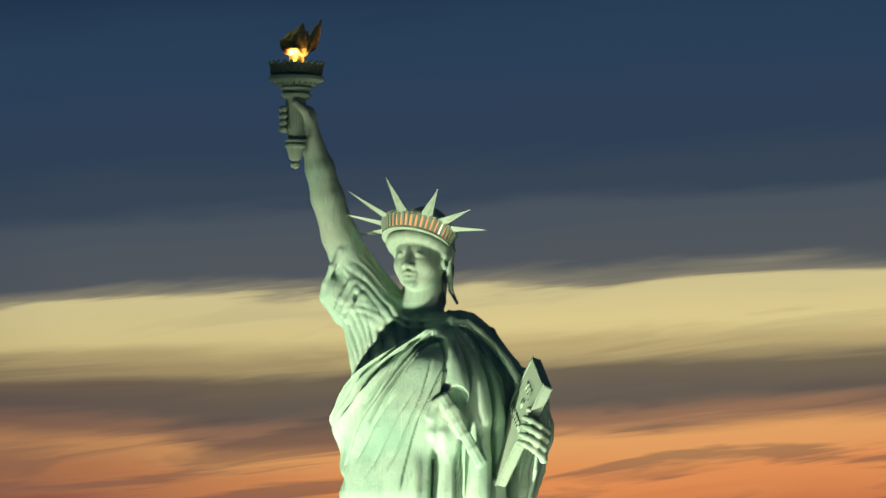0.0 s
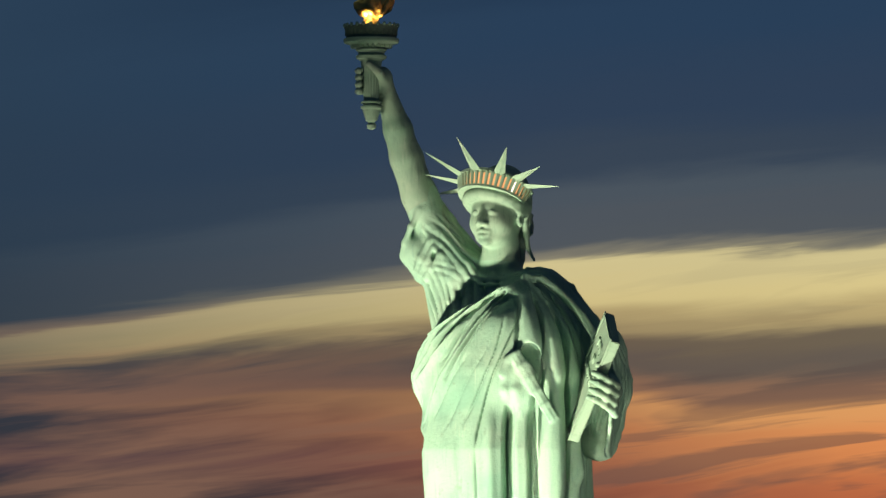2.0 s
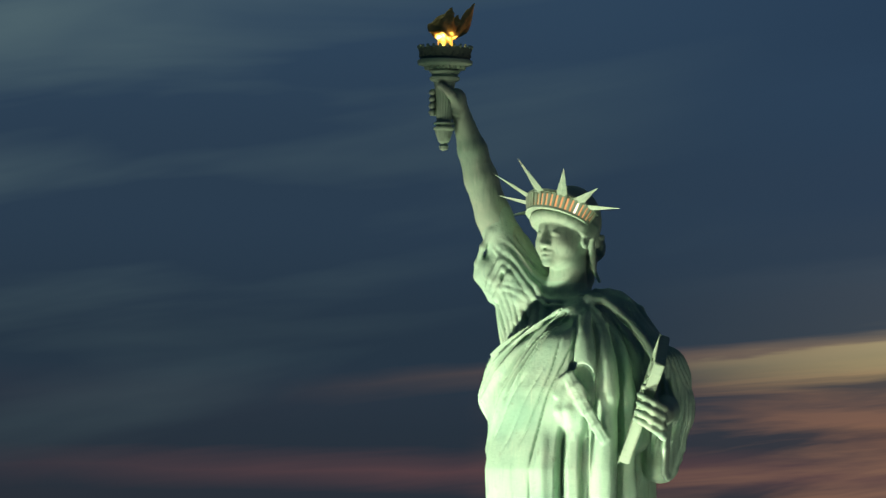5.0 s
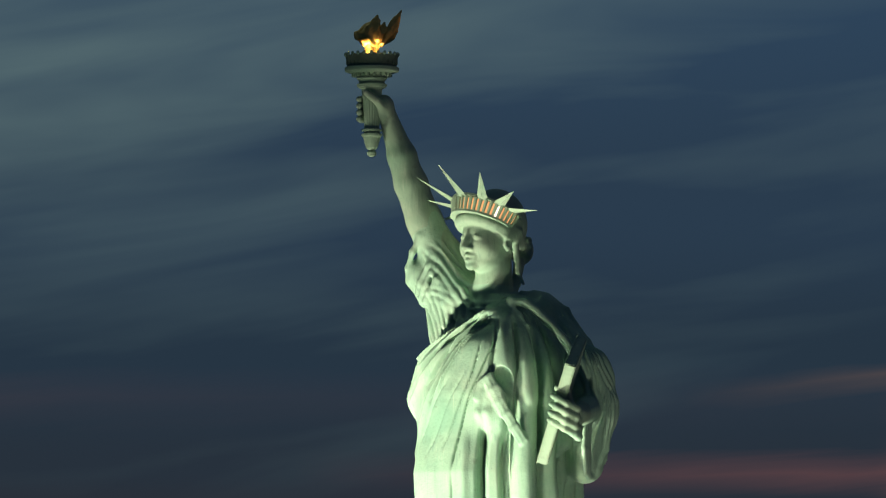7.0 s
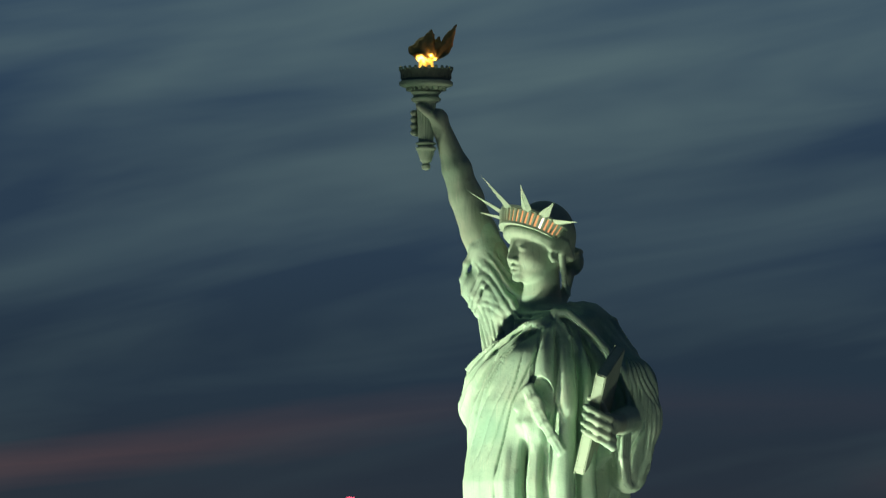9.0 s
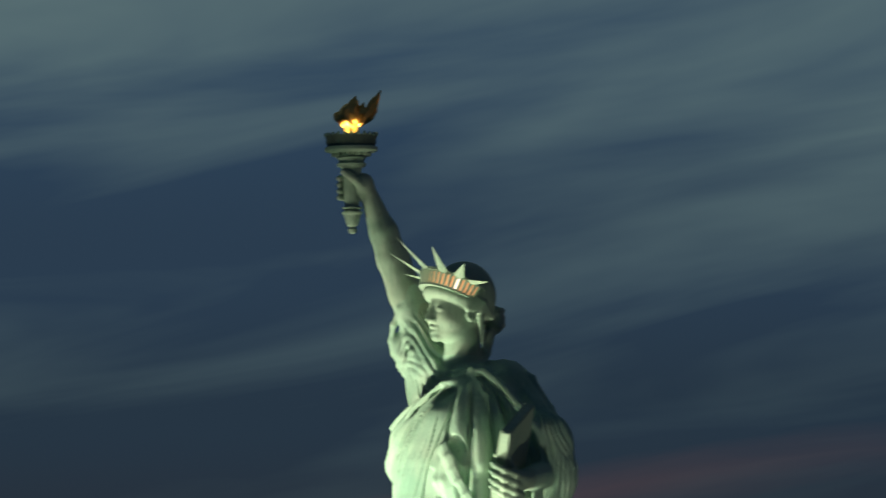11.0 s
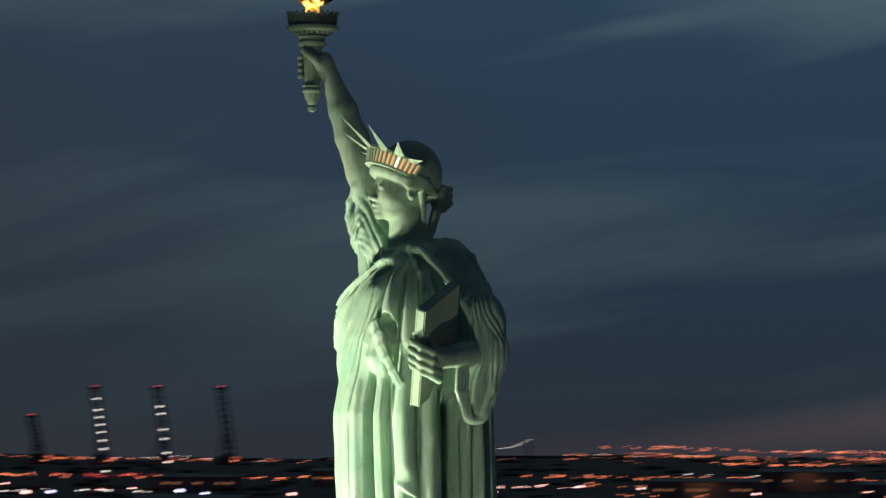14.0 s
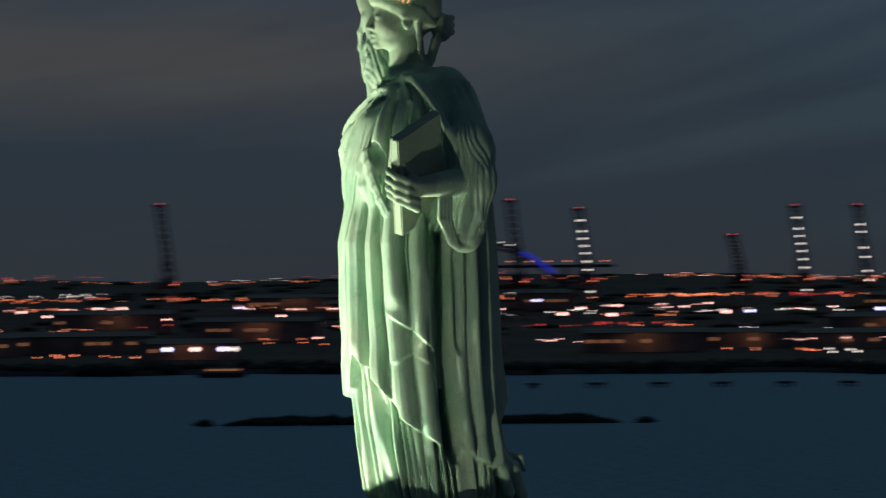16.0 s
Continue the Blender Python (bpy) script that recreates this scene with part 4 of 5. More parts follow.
# ---- tablet ----
def tablet():
    corner = Vector((8.9, -4.2, 70.35))
    up = Vector((0.504, -0.158, 0.85)).normalized()
    wd = Vector((-0.55, 0.77, 0.33))
    wd = (wd - up * wd.dot(up)).normalized()
    nr = up.cross(wd)
    mid = corner + wd * 2.2 - up * 3.5
    m = Matrix((wd, up, nr)).transposed().to_4x4()
    m.translation = mid
    base = tagged(new("tablet"), "green copper tablet with a raised numeral date, held in one arm", "tablet")
    base.matrix_world = m
    bm = bmesh.new()
    box(bm, (4.4, 7.0, 0.62))
    bmesh.ops.bevel(bm, geom=bm.edges[:], offset=0.07, segments=2, affect="EDGES")
    slab = part("slab", bm, COPPER, base)
    bm = bmesh.new()
    for s in (-1, 1):
        box(bm, (0.22, 7.1, 0.07), (2.06 * s, 0, 0.33))
        box(bm, (4.3, 0.22, 0.07), (0, 3.36 * s, 0.33))
    part("raised_border", bm, COPPER, slab)
    for text, h, size in (("JULY", 1.9, 0.75), ("IV", 0.95, 0.7), ("MDCCLXXVI", 0.0, 0.62)):
        cu = bpy.data.curves.new("lettering", "FONT")
        cu.body, cu.size, cu.align_x, cu.extrude = text, size, "CENTER", 0.05
        tmp = bpy.data.objects.new("lettering", cu)
        scene.collection.objects.link(tmp)
        bpy.context.view_layer.update()
        me = bpy.data.meshes.new_from_object(tmp.evaluated_get(bpy.context.evaluated_depsgraph_get()))
        bpy.data.objects.remove(tmp)
        me.materials.clear()
        me.materials.append(COPPER)
        ob = new("lettering", me)
        ob.parent = slab
        ob.matrix_basis = Matrix.Translation((0, h, 0.34))


tablet()


# ---- pedestal ----
def pedestal():
    base = tagged(root_at("pedestal", (-1.0, 0.3, 0)), "tall granite pedestal under the statue", "pedestal")
    bm = bmesh.new()
    box(bm, (11.4, 11.4, 1.2), (0, 0, 46.5))
    bmesh.ops.bevel(bm, geom=bm.edges[:], offset=0.12, segments=2, affect="EDGES")
    part("cap", bm, GRANITE, base)
    bm = bmesh.new()
    r = bmesh.ops.create_cone(bm, cap_ends=True, segments=4, radius1=14.5, radius2=7.4, depth=41, matrix=Matrix.Translation((0, 0, 25.4)) @ Matrix.Rotation(radians(45), 4, "Z"))
    part("shaft", bm, GRANITE, base)
    bm = bmesh.new()
    box(bm, (40, 40, 5.4), (0, 0, 2.4))
    part("plinth", bm, GRANITE, base)


pedestal()

# ---- harbour, far shore ----
def far_polar(az, dist, z=0.0):
    """A place seen from the statue towards az (degrees from +y to -x), dist metres away."""
    return Vector((-dist * math.sin(radians(az)), dist * math.cos(radians(az)), z))


bm = bmesh.new()
bmesh.ops.create_circle(bm, cap_ends=True, segments=64, radius=5200)
tagged(part("water", bm, WATER), "dark blue harbour water at dusk", "water", kind="structure")


def shore(az):
    return 2285 + 9 * (az - 76) + 22 * math.sin(az * 0.9) + 12 * math.sin(az * 2.3 + 1)


def land_height(az, d):
    h = float(np.interp(d, (2200, 2600, 3000, 3400, 3700, 4300, 4620), (2.0, 5.0, 12.0, 20.5, 29.0, 42.0, 51.0)))
    return h + (2.5 * math.sin(az * 0.6 + 1) + 1.2 * math.sin(az * 2.1)) * max(0.0, min(1.0, (d - 3900) / 600))


def far_ground():
    bm = bmesh.new()
    prev = None
    for k, d in enumerate((0, 6, 60, 200, 400, 700, 1000, 1300, 1600, 1900, 2200, 2335)):
        cur = [bm.verts.new(far_polar(a, 2285 + d + (shore(a) - 2285) * (1 - d / 2335), -2.0 if k == 0 else land_height(a, 2285 + d))) for a in np.arange(-80, 200, 0.8)]
        if prev:
            for j in range(len(cur) - 1):
                bm.faces.new((prev[j], prev[j + 1], cur[j + 1], cur[j]))
        prev = cur
    bmesh.ops.recalc_face_normals(bm, faces=bm.faces)
    tagged(part("ground", bm, LAND, smooth=True), "dark low land on the far shore", "land", kind="structure")


far_ground()
RNG = random.Random(5)


def clump_row(name, spots, label, cat, tall, size, kind="stuff"):
    """Uneven dark scrub: many small irregular clumps side by side."""
    bm = bmesh.new()
    for p, s in spots:
        m = Matrix.Translation(p) @ Matrix.Rotation(RNG.uniform(0, 6), 4, "Z") @ Matrix.Diagonal((s * size, s * size, s * tall, 1))
        r = bmesh.ops.create_icosphere(bm, subdivisions=1, radius=1, matrix=m)
        for v in r["verts"]:
            v.co += Vector((RNG.uniform(-1, 1), RNG.uniform(-1, 1), RNG.uniform(-1, 1))) * 0.22 * s * tall
    return tagged(part(name, bm, TREES), label, cat, kind=kind)


spots = []
for i in range(900):
    a = RNG.uniform(55, 92)
    d = shore(a) + RNG.uniform(4, 60)
    spots.append((far_polar(a, d, 2 + RNG.uniform(0, 2)), RNG.uniform(0.5, 1.3)))
clump_row("shore_scrub", spots, "dark low scrub and trees along the far shoreline", "scrub", 3.6, 6.0)
spots = []
for i in range(600):
    a = RNG.uniform(55, 92)
    d = RNG.uniform(2900, 4580)
    spots.append((far_polar(a, d, land_height(a, d) + 1), RNG.uniform(0.5, 1.3)))
clump_row("far_woods", spots, "dark distant trees between the lights", "trees", 2.6, 12.0)


def islet(az0, az1, dist, label, tall=1.0):
    bm = bmesh.new()
    n = 160 if tall == 1 else 14
    mid = far_polar((az0 + az1) / 2, dist)
    for i in range(n):
        u = i / (n - 1)
        a = az0 + (az1 - az0) * u
        s = 0.3 + 0.7 * min(1, 6 * min(u, 1 - u)) * (0.92 + 0.1 * math.sin(u * 9 + az0))
        p = far_polar(a, dist + RNG.uniform(-7, 7), RNG.uniform(0.0, 0.9) * s) - mid
        r = bmesh.ops.create_icosphere(bm, subdivisions=1, radius=1, matrix=Matrix.Translation(p) @ Matrix.Rotation(RNG.uniform(0, 6), 4, "Z") @ Matrix.Diagonal((2.4, 2.0, RNG.uniform(2.4, 3.8) * s * tall, 1)))
        for v in r["verts"]:
            v.co += Vector((RNG.uniform(-1, 1), RNG.uniform(-1, 1), RNG.uniform(-1, 1))) * 0.3
    ob = part("islet", bm, TREES)
    ob.location = mid
    return tagged(ob, label, "islet")


islet(79.6, 76.75, 1478, "long low dark scrub-covered breakwater islet in the water")
islet(76.45, 73.6, 1478, "dark scrub-covered breakwater islet with a tapering end")
islet(80.05, 79.85, 1478, "small dark rock standing alone in the water", 0.6)
islet(73.25, 73.05, 1478, "small dark rock off the breakwater's end", 0.6)


def mooring(az):
    base = tagged(root_at("mooring_platform", far_polar(az, 1985)), "dark low mooring platform standing in the harbour water", "platform", "mooring platforms in a row")
    bm = bmesh.new()
    box(bm, (9, 5, 1.2), (0, 0, 2.0))
    bmesh.ops.bevel(bm, geom=bm.edges[:], offset=0.2, segments=1, affect="EDGES")
    part("deck", bm, STEEL, base)
    for x in (-3.5, 0, 3.5):
        bm = bmesh.new()
        rod(bm, (x, 0, -2), (x, 0, 1.6), 0.7, 0.7, 8)
        part("pile", bm, STEEL, base)
    return base


plat = mooring(74.95)
for i in range(1, 10):
    az = 74.95 - 0.93 * i
    copy_thing(plat, Matrix.Translation(far_polar(az, 1985)) @ Matrix.Rotation(radians(az + 6 * math.sin(i)), 4, "Z"))

LAMP_WHITE = material("lamp_white", glowing((1.0, 0.88, 0.80), 2.4))
LAMP_ORANGE = material("lamp_orange", glowing((1.0, 0.26, 0.12), 2.3))
LAMP_PINK = material("lamp_pink", glowing((1.0, 0.50, 0.44), 5.0))
LAMP_RED = material("lamp_red", glowing((1.0, 0.08, 0.08), 1.3))
LAMP_BLUE = material("lamp_blue", glowing((0.62, 0.58, 1.0), 5.0))
DEEP_BLUE = material("lamp_deep_blue", glowing((0.03, 0.05, 0.8), 0.5))
RUST = material("rust_red_steel", plain((0.16, 0.06, 0.04), 0.7, 0.1, 0.3, 0.2))
WALL = material("rendered_wall", plain((0.22, 0.19, 0.16), 0.85, 0.0, 0.3, 0.1))
WARM_PANE = material("warm_far_window", glowing((1.0, 0.42, 0.20), 0.28))


def bulb(bm, at, r):
    """A small faceted lamp globe."""
    x, y, z = at
    top, low = bm.verts.new((x, y, z + r)), bm.verts.new((x, y, z - r))
    ring = [bm.verts.new((x + r * math.cos(k * math.pi / 3), y + r * math.sin(k * math.pi / 3), z)) for k in range(6)]
    for k in range(6):
        bm.faces.new((ring[k], ring[(k + 1) % 6], top))
        bm.faces.new((ring[(k + 1) % 6], ring[k], low))


def crane(az, top, lit, dist=3300):
    """A quayside container crane with its boom raised; lit booms carry a row of lamps."""
    word = "container crane, raised boom lit by white lamps," if lit else "dark unlit container crane, boom raised,"
    base = tagged(root_at("container_crane", far_polar(az, dist, land_height(az, dist) - 0.5)), word + " on the far quay", "crane", "cranes along the far quay")
    base.rotation_euler = (0, 0, radians(az))
    for sx in (-1, 1):
        for sy in (-1, 1):
            bm = bmesh.new()
            rod(bm, (9 * sx, 12 * sy, 0), (7.5 * sx, 10 * sy, 30), 1.3, 1.1, 4)
            part("leg", bm, RUST, base)
    for z, s in ((10, 1.0), (30, 0.85)):
        bm = bmesh.new()
        for sy in (-1, 1):
            rod(bm, (-9 * s, 12 * sy * s, z), (9 * s, 12 * sy * s, z), 1.2, 1.2, 4)
        for sx in (-1, 1):
            rod(bm, (9 * sx * s, -12 * s, z), (9 * sx * s, 12 * s, z), 1.0, 1.0, 4)
        part("cross_beam", bm, RUST, base)
    bm = bmesh.new()
    box(bm, (8, 12, 6), (0, 14, 34))
    part("machine_house", bm, STEEL, base)
    tall = top - land_height(az, dist) + 0.5
    bm = bmesh.new()
    for sx in (-1, 1):
        rod(bm, (3 * sx + 4, -10, 30), (3 * sx - 5, -14, tall), 1.1, 0.8, 4)
    n = 12
    for i in range(n):
        u = i / n
        x0, z0 = 4 - 9 * u, 30 + (tall - 30) * u
        x1, z1 = 4 - 9 * (u + 1 / n), 30 + (tall - 30) * (u + 1 / n)
        rod(bm, (x0 - 3, -10 - 4 * u, z0), (x1 + 3, -10 - 4 * u, z1), 0.45, 0.45, 4)
        rod(bm, (x0 + 3, -10 - 4 * u, z0), (x1 - 3, -10 - 4 * u, z1), 0.45, 0.45, 4)
    boom = part("boom", bm, STEEL, base)
    bm = bmesh.new()
    rod(bm, (7, -9, 30), (3, -2, min(tall - 20, 52)), 0.9, 0.7, 4)
    rod(bm, (-7, -9, 30), (-3, -2, min(tall - 20, 52)), 0.9, 0.7, 4)
    rod(bm, (3, -2, min(tall - 20, 52)), (-3, 12, 32), 0.6, 0.6, 4)
    part("mast", bm, STEEL, base)
    bm = bmesh.new()
    box(bm, (9, 3, 2), (-5, -14, tall))
    part("boom_tip", bm, STEEL, boom)
    if lit:
        hs = [0.10, 0.34, 0.43, 0.52, 0.60, 0.68, 0.76, 0.88] if lit == 1 else [0.2, 0.3, 0.45, 0.55, 0.72, 0.8]
        for h in hs:
            z = 16 + (tall - 16) * h
            bm = bmesh.new()
            bulb(bm, (4 - 9 * max(0, (z - 30) / (tall - 30)), -17, z), 1.25)
            part("lamp", bm, LAMP_WHITE, boom, "white boom lamp")
    for z, x in ((tall + 1.4, -5), (34, 9)):
        bm = bmesh.new()
        bulb(bm, (x, -17, z), 0.9)
        part("warning_lamp", bm, LAMP_RED, base, "red warning lamp")
    bm = bmesh.new()
    bulb(bm, (6, -15, 32), 1.0)
    part("floodlamp", bm, LAMP_ORANGE, base)


for az, top, lit in ((69.55, 98, 0), (70.44, 98, 2), (71.31, 98, 1), (72.19, 80, 0), (74.34, 97.5, 1), (75.30, 103, 0), (80.21, 102, 0)):
    crane(az - 0.06, 62.4 + (top - 62.4) * 1.287, lit)


def arch_bridge():
    """A steel arch bridge, seen at a slant, with a lit deck and blue-lit haunch."""
    base = tagged(root_at("arch_bridge", far_polar(75.7, 4200, 40)), "distant steel arch bridge with a row of deck lamps", "bridge")
    base.rotation_euler = (0, 0, radians(75.9))
    half, rise = 82, 44

    def curve(u):
        return -half + 2 * half * u, 2 + rise * (1 - (2 * u - 1) ** 2)
    for y in (-6, 6):
        bm = bmesh.new()
        for i in range(24):
            a, b = curve(i / 24), curve((i + 1) / 24)
            rod(bm, (a[0], y, a[1]), (b[0], y, b[1]), 1.6, 1.6, 4)
            rod(bm, (a[0], y, a[1] - 6), (b[0], y, b[1] - 5), 1.0, 1.0, 4)
            rod(bm, (a[0], y, a[1] - 6), (b[0], y, b[1]), 0.7, 0.7, 4)
        part("arch", bm, STEEL, base)
    bm = bmesh.new()
    box(bm, (260, 14, 3), (0, 0, 22))
    part("deck", bm, STEEL, base)
    for i in range(1, 12):
        x, z = curve(i / 12)
        bm = bmesh.new()
        rod(bm, (x, -6, 22), (x, -6, z), 0.5, 0.5, 4)
        part("hanger", bm, STEEL, base)
    for i in range(14):
        bm = bmesh.new()
        bulb(bm, (-126 + 19 * i, -9, 27), 1.1)
        part("deck_lamp", bm, LAMP_ORANGE, base)
    for i in range(8):
        x, z = curve(0.2 + 0.065 * i)
        bm = bmesh.new()
        bulb(bm, (x, -9, z + 2), 1.1)
        part("arch_lamp", bm, LAMP_RED if i < 3 else LAMP_WHITE, base)
    bm = bmesh.new()
    for i in range(5):
        a, b = curve(0.72 + 0.04 * i), curve(0.76 + 0.04 * i)
        rod(bm, (a[0], -8.5, a[1]), (b[0], -8.5, b[1]), 1.5, 1.5, 4)
    part("blue_light_strip", bm, DEEP_BLUE, base, "blue light strip along the arch")
    for x in (-100, -half, half, 100):
        bm = bmesh.new()
        box(bm, (5, 12, 24), (x, 0, 9))
        part("pier", bm, STEEL, base)


arch_bridge()


def cable_bridge():
    """A far suspension bridge drawn by strings of pale lamps on its cables."""
    base = tagged(root_at("suspension_bridge", far_polar(66.0, 4150, 38)), "distant suspension bridge with pale lamps strung along its cables", "bridge")
    base.rotation_euler = (0, 0, radians(66.0))
    for x in (-12, 52):
        bm = bmesh.new()
        for sy in (-5, 5):
            rod(bm, (x, sy, 0), (x, sy, 31), 1.2, 1.0, 4)
        rod(bm, (x, -5, 29), (x, 5, 29), 0.9, 0.9, 4)
        part("tower", bm, STEEL, base)
    bm = bmesh.new()
    box(bm, (190, 12, 2.5), (10, 0, 14))
    part("deck", bm, STEEL, base)
    pts = []
    for i in range(31):
        x = -68 + 120 * i / 30
        z = 16 + 15 * ((x + 68) / 56) ** 1.3 if x < -12 else 22 + 9 * ((x - 20) / 32) ** 2
        pts.append((x, -6, z))
    bm = bmesh.new()
    for a, b in zip(pts, pts[1:]):
        rod(bm, a, b, 0.3, 0.3, 4)
    part("cable", bm, STEEL, base)
    for p in pts:
        bm = bmesh.new()
        bulb(bm, p, 0.62)
        part("cable_lamp", bm, LAMP_WHITE, base)


cable_bridge()


def yard_light(az, d, high, mat, r, word):
    z = land_height(az, d)
    base = tagged(root_at("light_mast", far_polar(az, d, z)), word, "light mast", "light masts on the far shore")
    bm = bmesh.new()
    rod(bm, (0, 0, 0), (0, 0, high), 0.5, 0.3, 6)
    part("mast", bm, STEEL, base)
    bm = bmesh.new()
    bulb(bm, (0, 0, high), r)
    for v in bm.verts:
        v.co.x = v.co.x * 1.6
    part("lamp", bm, mat, base)


BEACON = material("lamp_beacon_red", glowing((1.0, 0.10, 0.16), 4.0))
for az, high in ((54.35, 37), (53.85, 42), (53.04, 37)):
    yard_light(az, 4322, high, BEACON, 2.2, "tall mast with a bright red beacon on the skyline")
PINKW, BLUEW = "tall light mast with a bright pinkish lamp on dark ground", "tall light mast with a bluish white lamp on dark ground"
for i in range(58):
    az = 57 + 0.62 * i + RNG.uniform(-0.25, 0.25)
    blue = RNG.random() < 0.2
    d = RNG.choice((2560, 2900, 3050, 3150, 3200, 3250, 3350))
    yard_light(az, d, RNG.uniform(9, 15), LAMP_BLUE if blue else LAMP_PINK, RNG.uniform(0.9, 1.7), BLUEW if blue else PINKW)
for az, d, m in ((80.25, 2450, LAMP_BLUE), (79.45, 2450, LAMP_BLUE), (79.85, 2450, LAMP_PINK), (79.3, 2450, LAMP_WHITE), (72.3, 3200, LAMP_PINK), (73.9, 3150, LAMP_PINK), (70.15, 3250, LAMP_BLUE), (74.6, 3180, LAMP_PINK)):
    yard_light(az, d, 9, m, 1.9, BLUEW if m is LAMP_BLUE else PINKW)


def street_rows(name, mat, rows, label, lo=56, hi=92):
    bm = bmesh.new()
    for d, n, r, up in rows:
        group = 0.0
        for i in range(n):
            if i % 7 == 0:
                group = RNG.uniform(lo, hi)
            az = group + RNG.uniform(-0.75, 0.75)
            dd = d + RNG.uniform(-25, 25) + 30 * math.sin(az * 0.8)
            z = land_height(az, dd)
            p = far_polar(az, dd, z + up + RNG.uniform(-1, 1.5))
            bulb(bm, p, r * RNG.uniform(0.6, 1.3))
            q = [bm.verts.new((p.x + dx_, p.y + dy_, h_)) for dx_, dy_, h_ in ((0.2, 0, z), (-0.1, 0.17, z), (-0.1, -0.17, z), (0, 0, p.z))]
            for k in range(3):
                bm.faces.new((q[k], q[(k + 1) % 3], q[3])).material_index = 1
    tagged(part(name, bm, [mat, STEEL]), label, "street lights", kind="stuff")


street_rows("orange_street_lights", LAMP_ORANGE, [(4350, 230, 0.7, 5), (3620, 420, 0.9, 8), (3450, 50, 0.8, 7), (3200, 40, 0.8, 7), (2950, 40, 0.8, 7), (2700, 30, 0.7, 6), (2450, 20, 0.9, 5), (4500, 60, 0.7, 3)], "rows of small orange street lights across the far land")
street_rows("white_street_lights", LAMP_WHITE, [(4300, 50, 0.7, 9), (3700, 40, 0.8, 9), (3250, 40, 0.9, 8), (2800, 30, 0.8, 8), (2430, 20, 0.8, 6)], "scattered small white street lights across the far land")
street_rows("pink_street_lights", LAMP_PINK, [(4250, 40, 0.6, 9), (3350, 45, 0.75, 9), (2950, 45, 0.75, 9), (2620, 36, 0.7, 8)], "scattered small pinkish lamps across the far land")
street_rows("red_street_lights", LAMP_RED, [(4380, 50, 0.8, 10), (3650, 60, 0.9, 8), (3000, 40, 0.9, 7), (2600, 20, 0.9, 6)], "scattered small red lights across the far land")


street_rows("refinery_lights", LAMP_ORANGE, [(4480, 90, 0.9, 11), (4300, 70, 0.9, 9), (4100, 30, 0.9, 8)], "dense cluster of orange plant lights on the skyline", 59.5, 64.3)


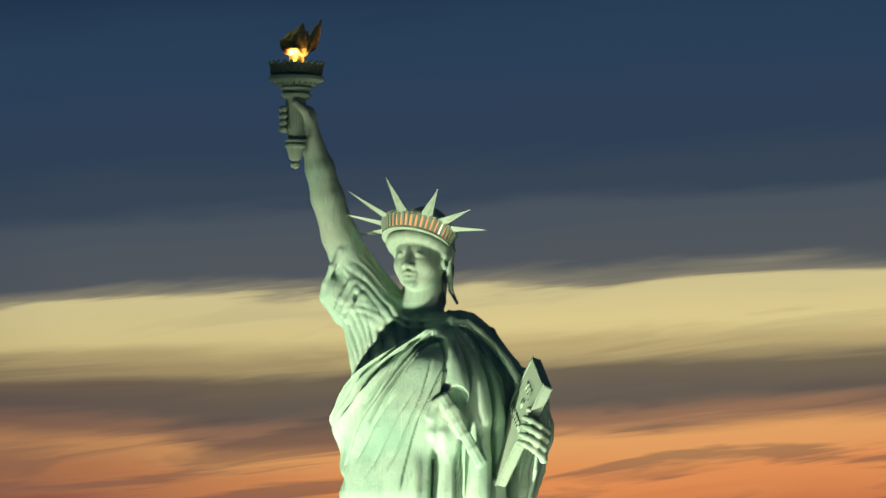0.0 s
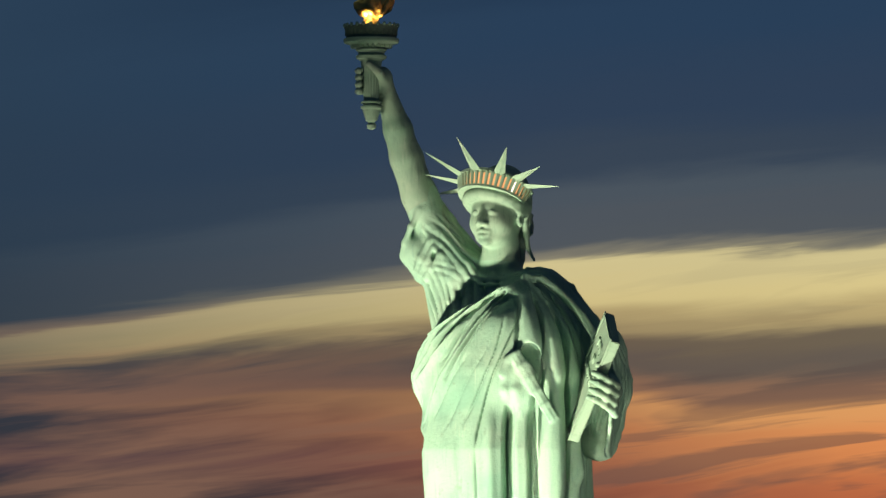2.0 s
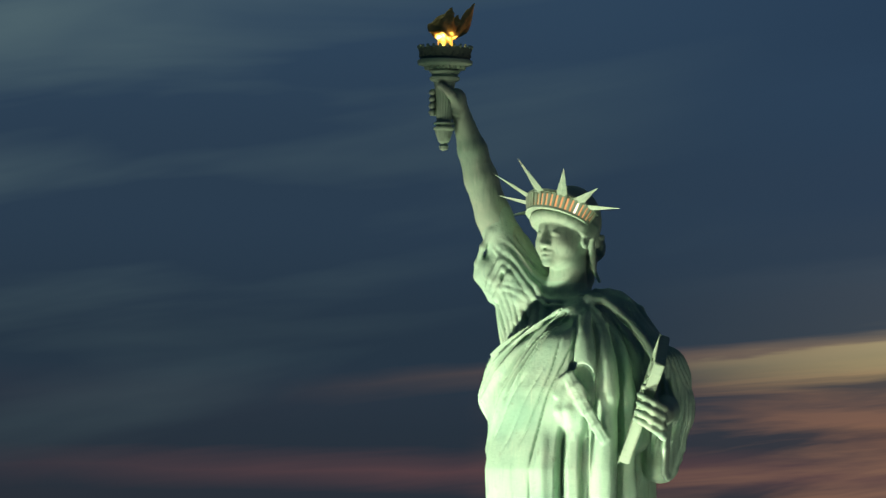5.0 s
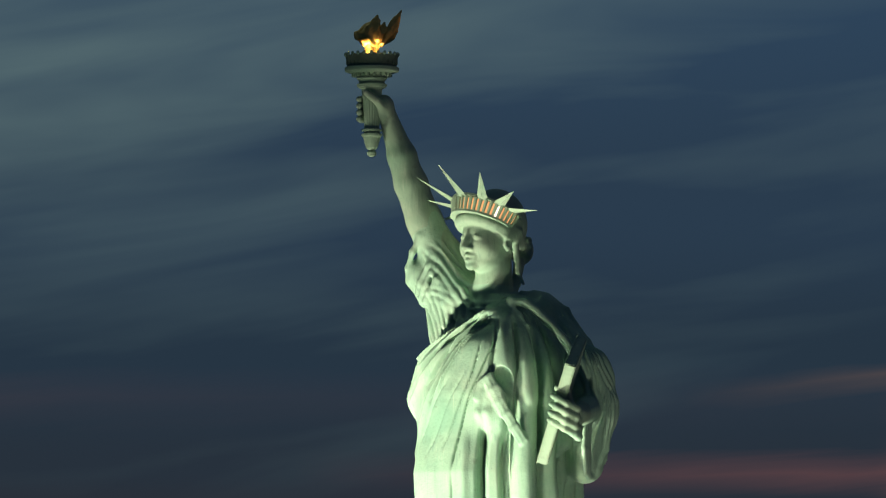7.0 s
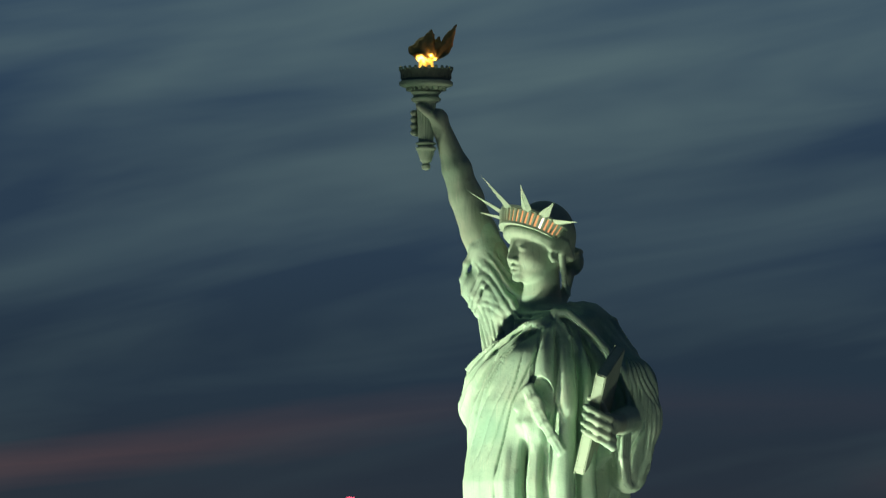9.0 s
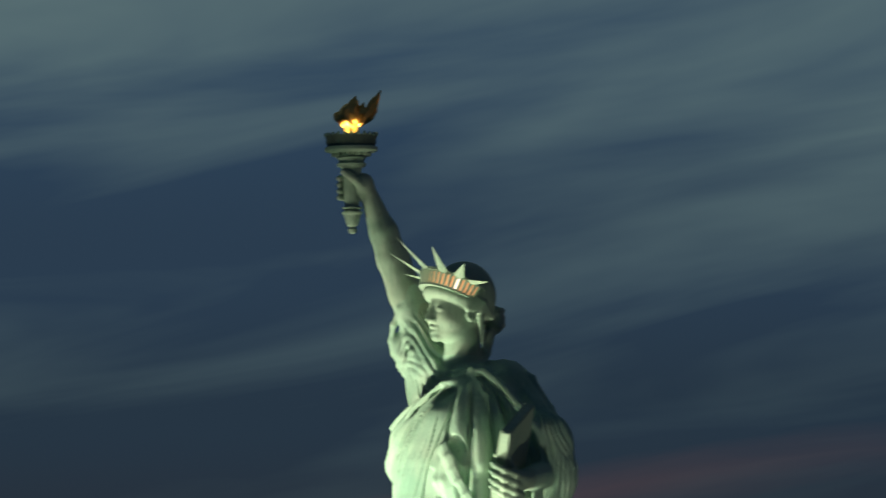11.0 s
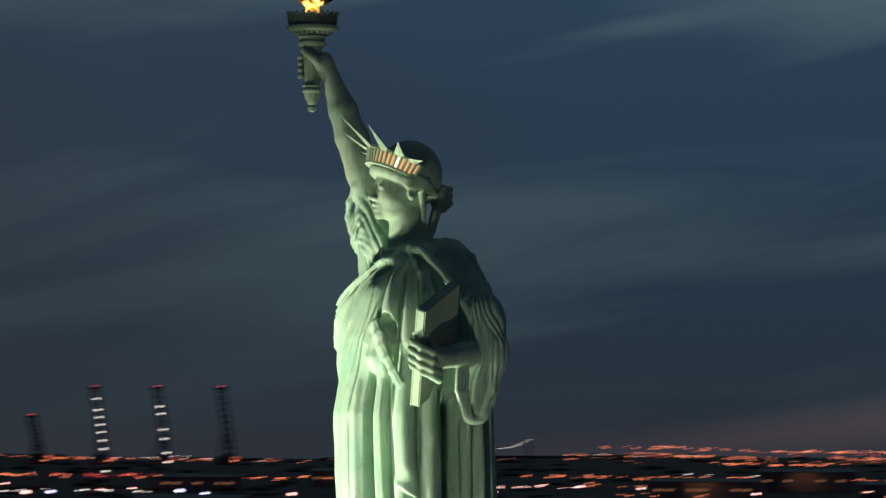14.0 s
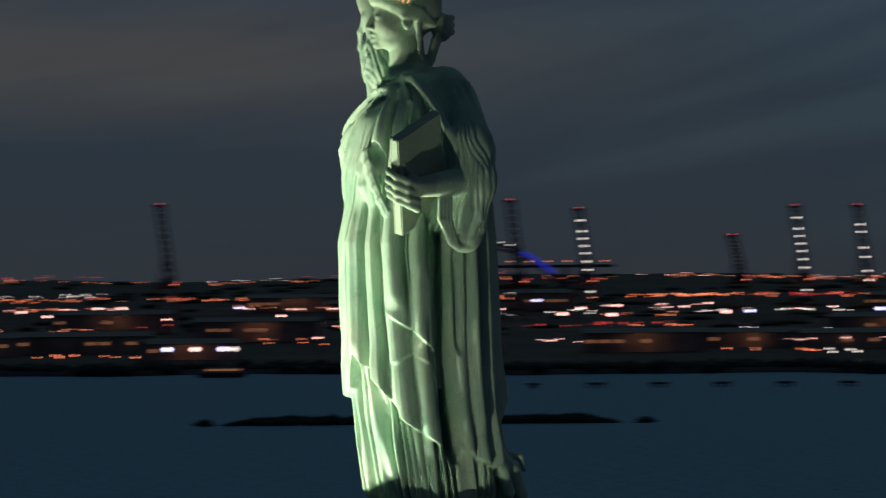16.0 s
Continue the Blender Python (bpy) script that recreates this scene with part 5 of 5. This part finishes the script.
def shed(az, d, w, h, glow):
    z = land_height(az, d)
    base = tagged(root_at("warehouse", far_polar(az, d, z - 0.5)), "long low warehouse with lamplit orange walls" if glow else "long low dark warehouse among the lights", "warehouse", "warehouses on the far shore")
    base.rotation_euler = (0, 0, radians(az + RNG.uniform(-12, 12)))
    bm = bmesh.new()
    box(bm, (w, 30, h), (0, 0, h / 2))
    part("wall", bm, WALL, base)
    bm = bmesh.new()
    for s in (-1, 1):
        vs = [bm.verts.new(p) for p in ((-w / 2 - 1, 16 * s, h), (w / 2 + 1, 16 * s, h), (w / 2 + 1, 0, h + 3), (-w / 2 - 1, 0, h + 3), (-w / 2 - 1, 16 * s, h + 0.6), (w / 2 + 1, 16 * s, h + 0.6), (w / 2 + 1, 0, h + 3.6), (-w / 2 - 1, 0, h + 3.6))]
        for q in ((0, 1, 2, 3), (4, 5, 6, 7), (0, 1, 5, 4), (1, 2, 6, 5), (2, 3, 7, 6), (3, 0, 4, 7)):
            bm.faces.new([vs[k] for k in q])
    bmesh.ops.recalc_face_normals(bm, faces=bm.faces)
    part("roof", bm, STEEL, base)
    n = int(w / 9)
    for i in range(n):
        if RNG.random() < 0.45:
            bm = bmesh.new()
            box(bm, (3.4, 0.4, 2.2), (-w / 2 + 9 * (i + 0.5), -15.2, h * 0.62))
            part("window", bm, WARM_PANE, base)
    if glow:
        p = far_polar(az, d - 30, z + h * 0.9)
        floodlight(p, far_polar(az, d, z + h * 0.45), 1500, 140, (1.0, 0.40, 0.22), 0.6)


for az, d, w, h, glow in ((76.2, 2620, 70, 12, 1), (73.4, 2620, 80, 13, 1), (68.6, 2640, 46, 16, 1), (78.3, 3550, 90, 12, 1), (79.9, 2560, 60, 10, 1), (81.4, 2700, 90, 11, 0), (71.9, 2700, 70, 10, 1), (78.9, 2900, 90, 14, 1), (80.9, 3100, 90, 14, 1), (70.0, 2900, 80, 14, 1), (70.6, 2650, 60, 11, 0), (66.9, 2800, 80, 12, 0), (65.2, 2700, 60, 14, 0), (62.8, 3300, 90, 16, 1), (61.4, 3500, 80, 18, 1), (60.0, 3300, 70, 14, 0), (83.2, 2650, 80, 12, 1), (74.9, 3500, 50, 16, 0), (77.4, 3400, 60, 12, 0), (69.8, 3500, 70, 12, 0), (67.8, 3600, 60, 14, 0)):
    shed(az, d, w, h, glow)


def ferry():
    base = tagged(root_at("ferry", far_polar(79.5, 2262, 0)), "small moored ferry with yellow and green lit decks", "boat")
    base.rotation_euler = (0, 0, radians(79.5))
    bm = bmesh.new()
    vs = box(bm, (30, 8, 3), (0, 0, 1.2))
    for v in vs:
        if v.co.z < 1:
            v.co.x *= 0.85
            v.co.y *= 0.7
    part("hull", bm, STEEL, base)
    bm = bmesh.new()
    box(bm, (20, 6, 3), (1, 0, 4.2))
    part("cabin", bm, WALL, base)
    bm = bmesh.new()
    box(bm, (8, 5, 2.4), (4, 0, 6.9))
    part("wheelhouse", bm, WALL, base)
    for i in range(6):
        bm = bmesh.new()
        box(bm, (2.2, 0.3, 1.2), (-7 + 3.2 * i, -3.1, 4.4))
        part("window", bm, WARM_PANE, base)


ferry()
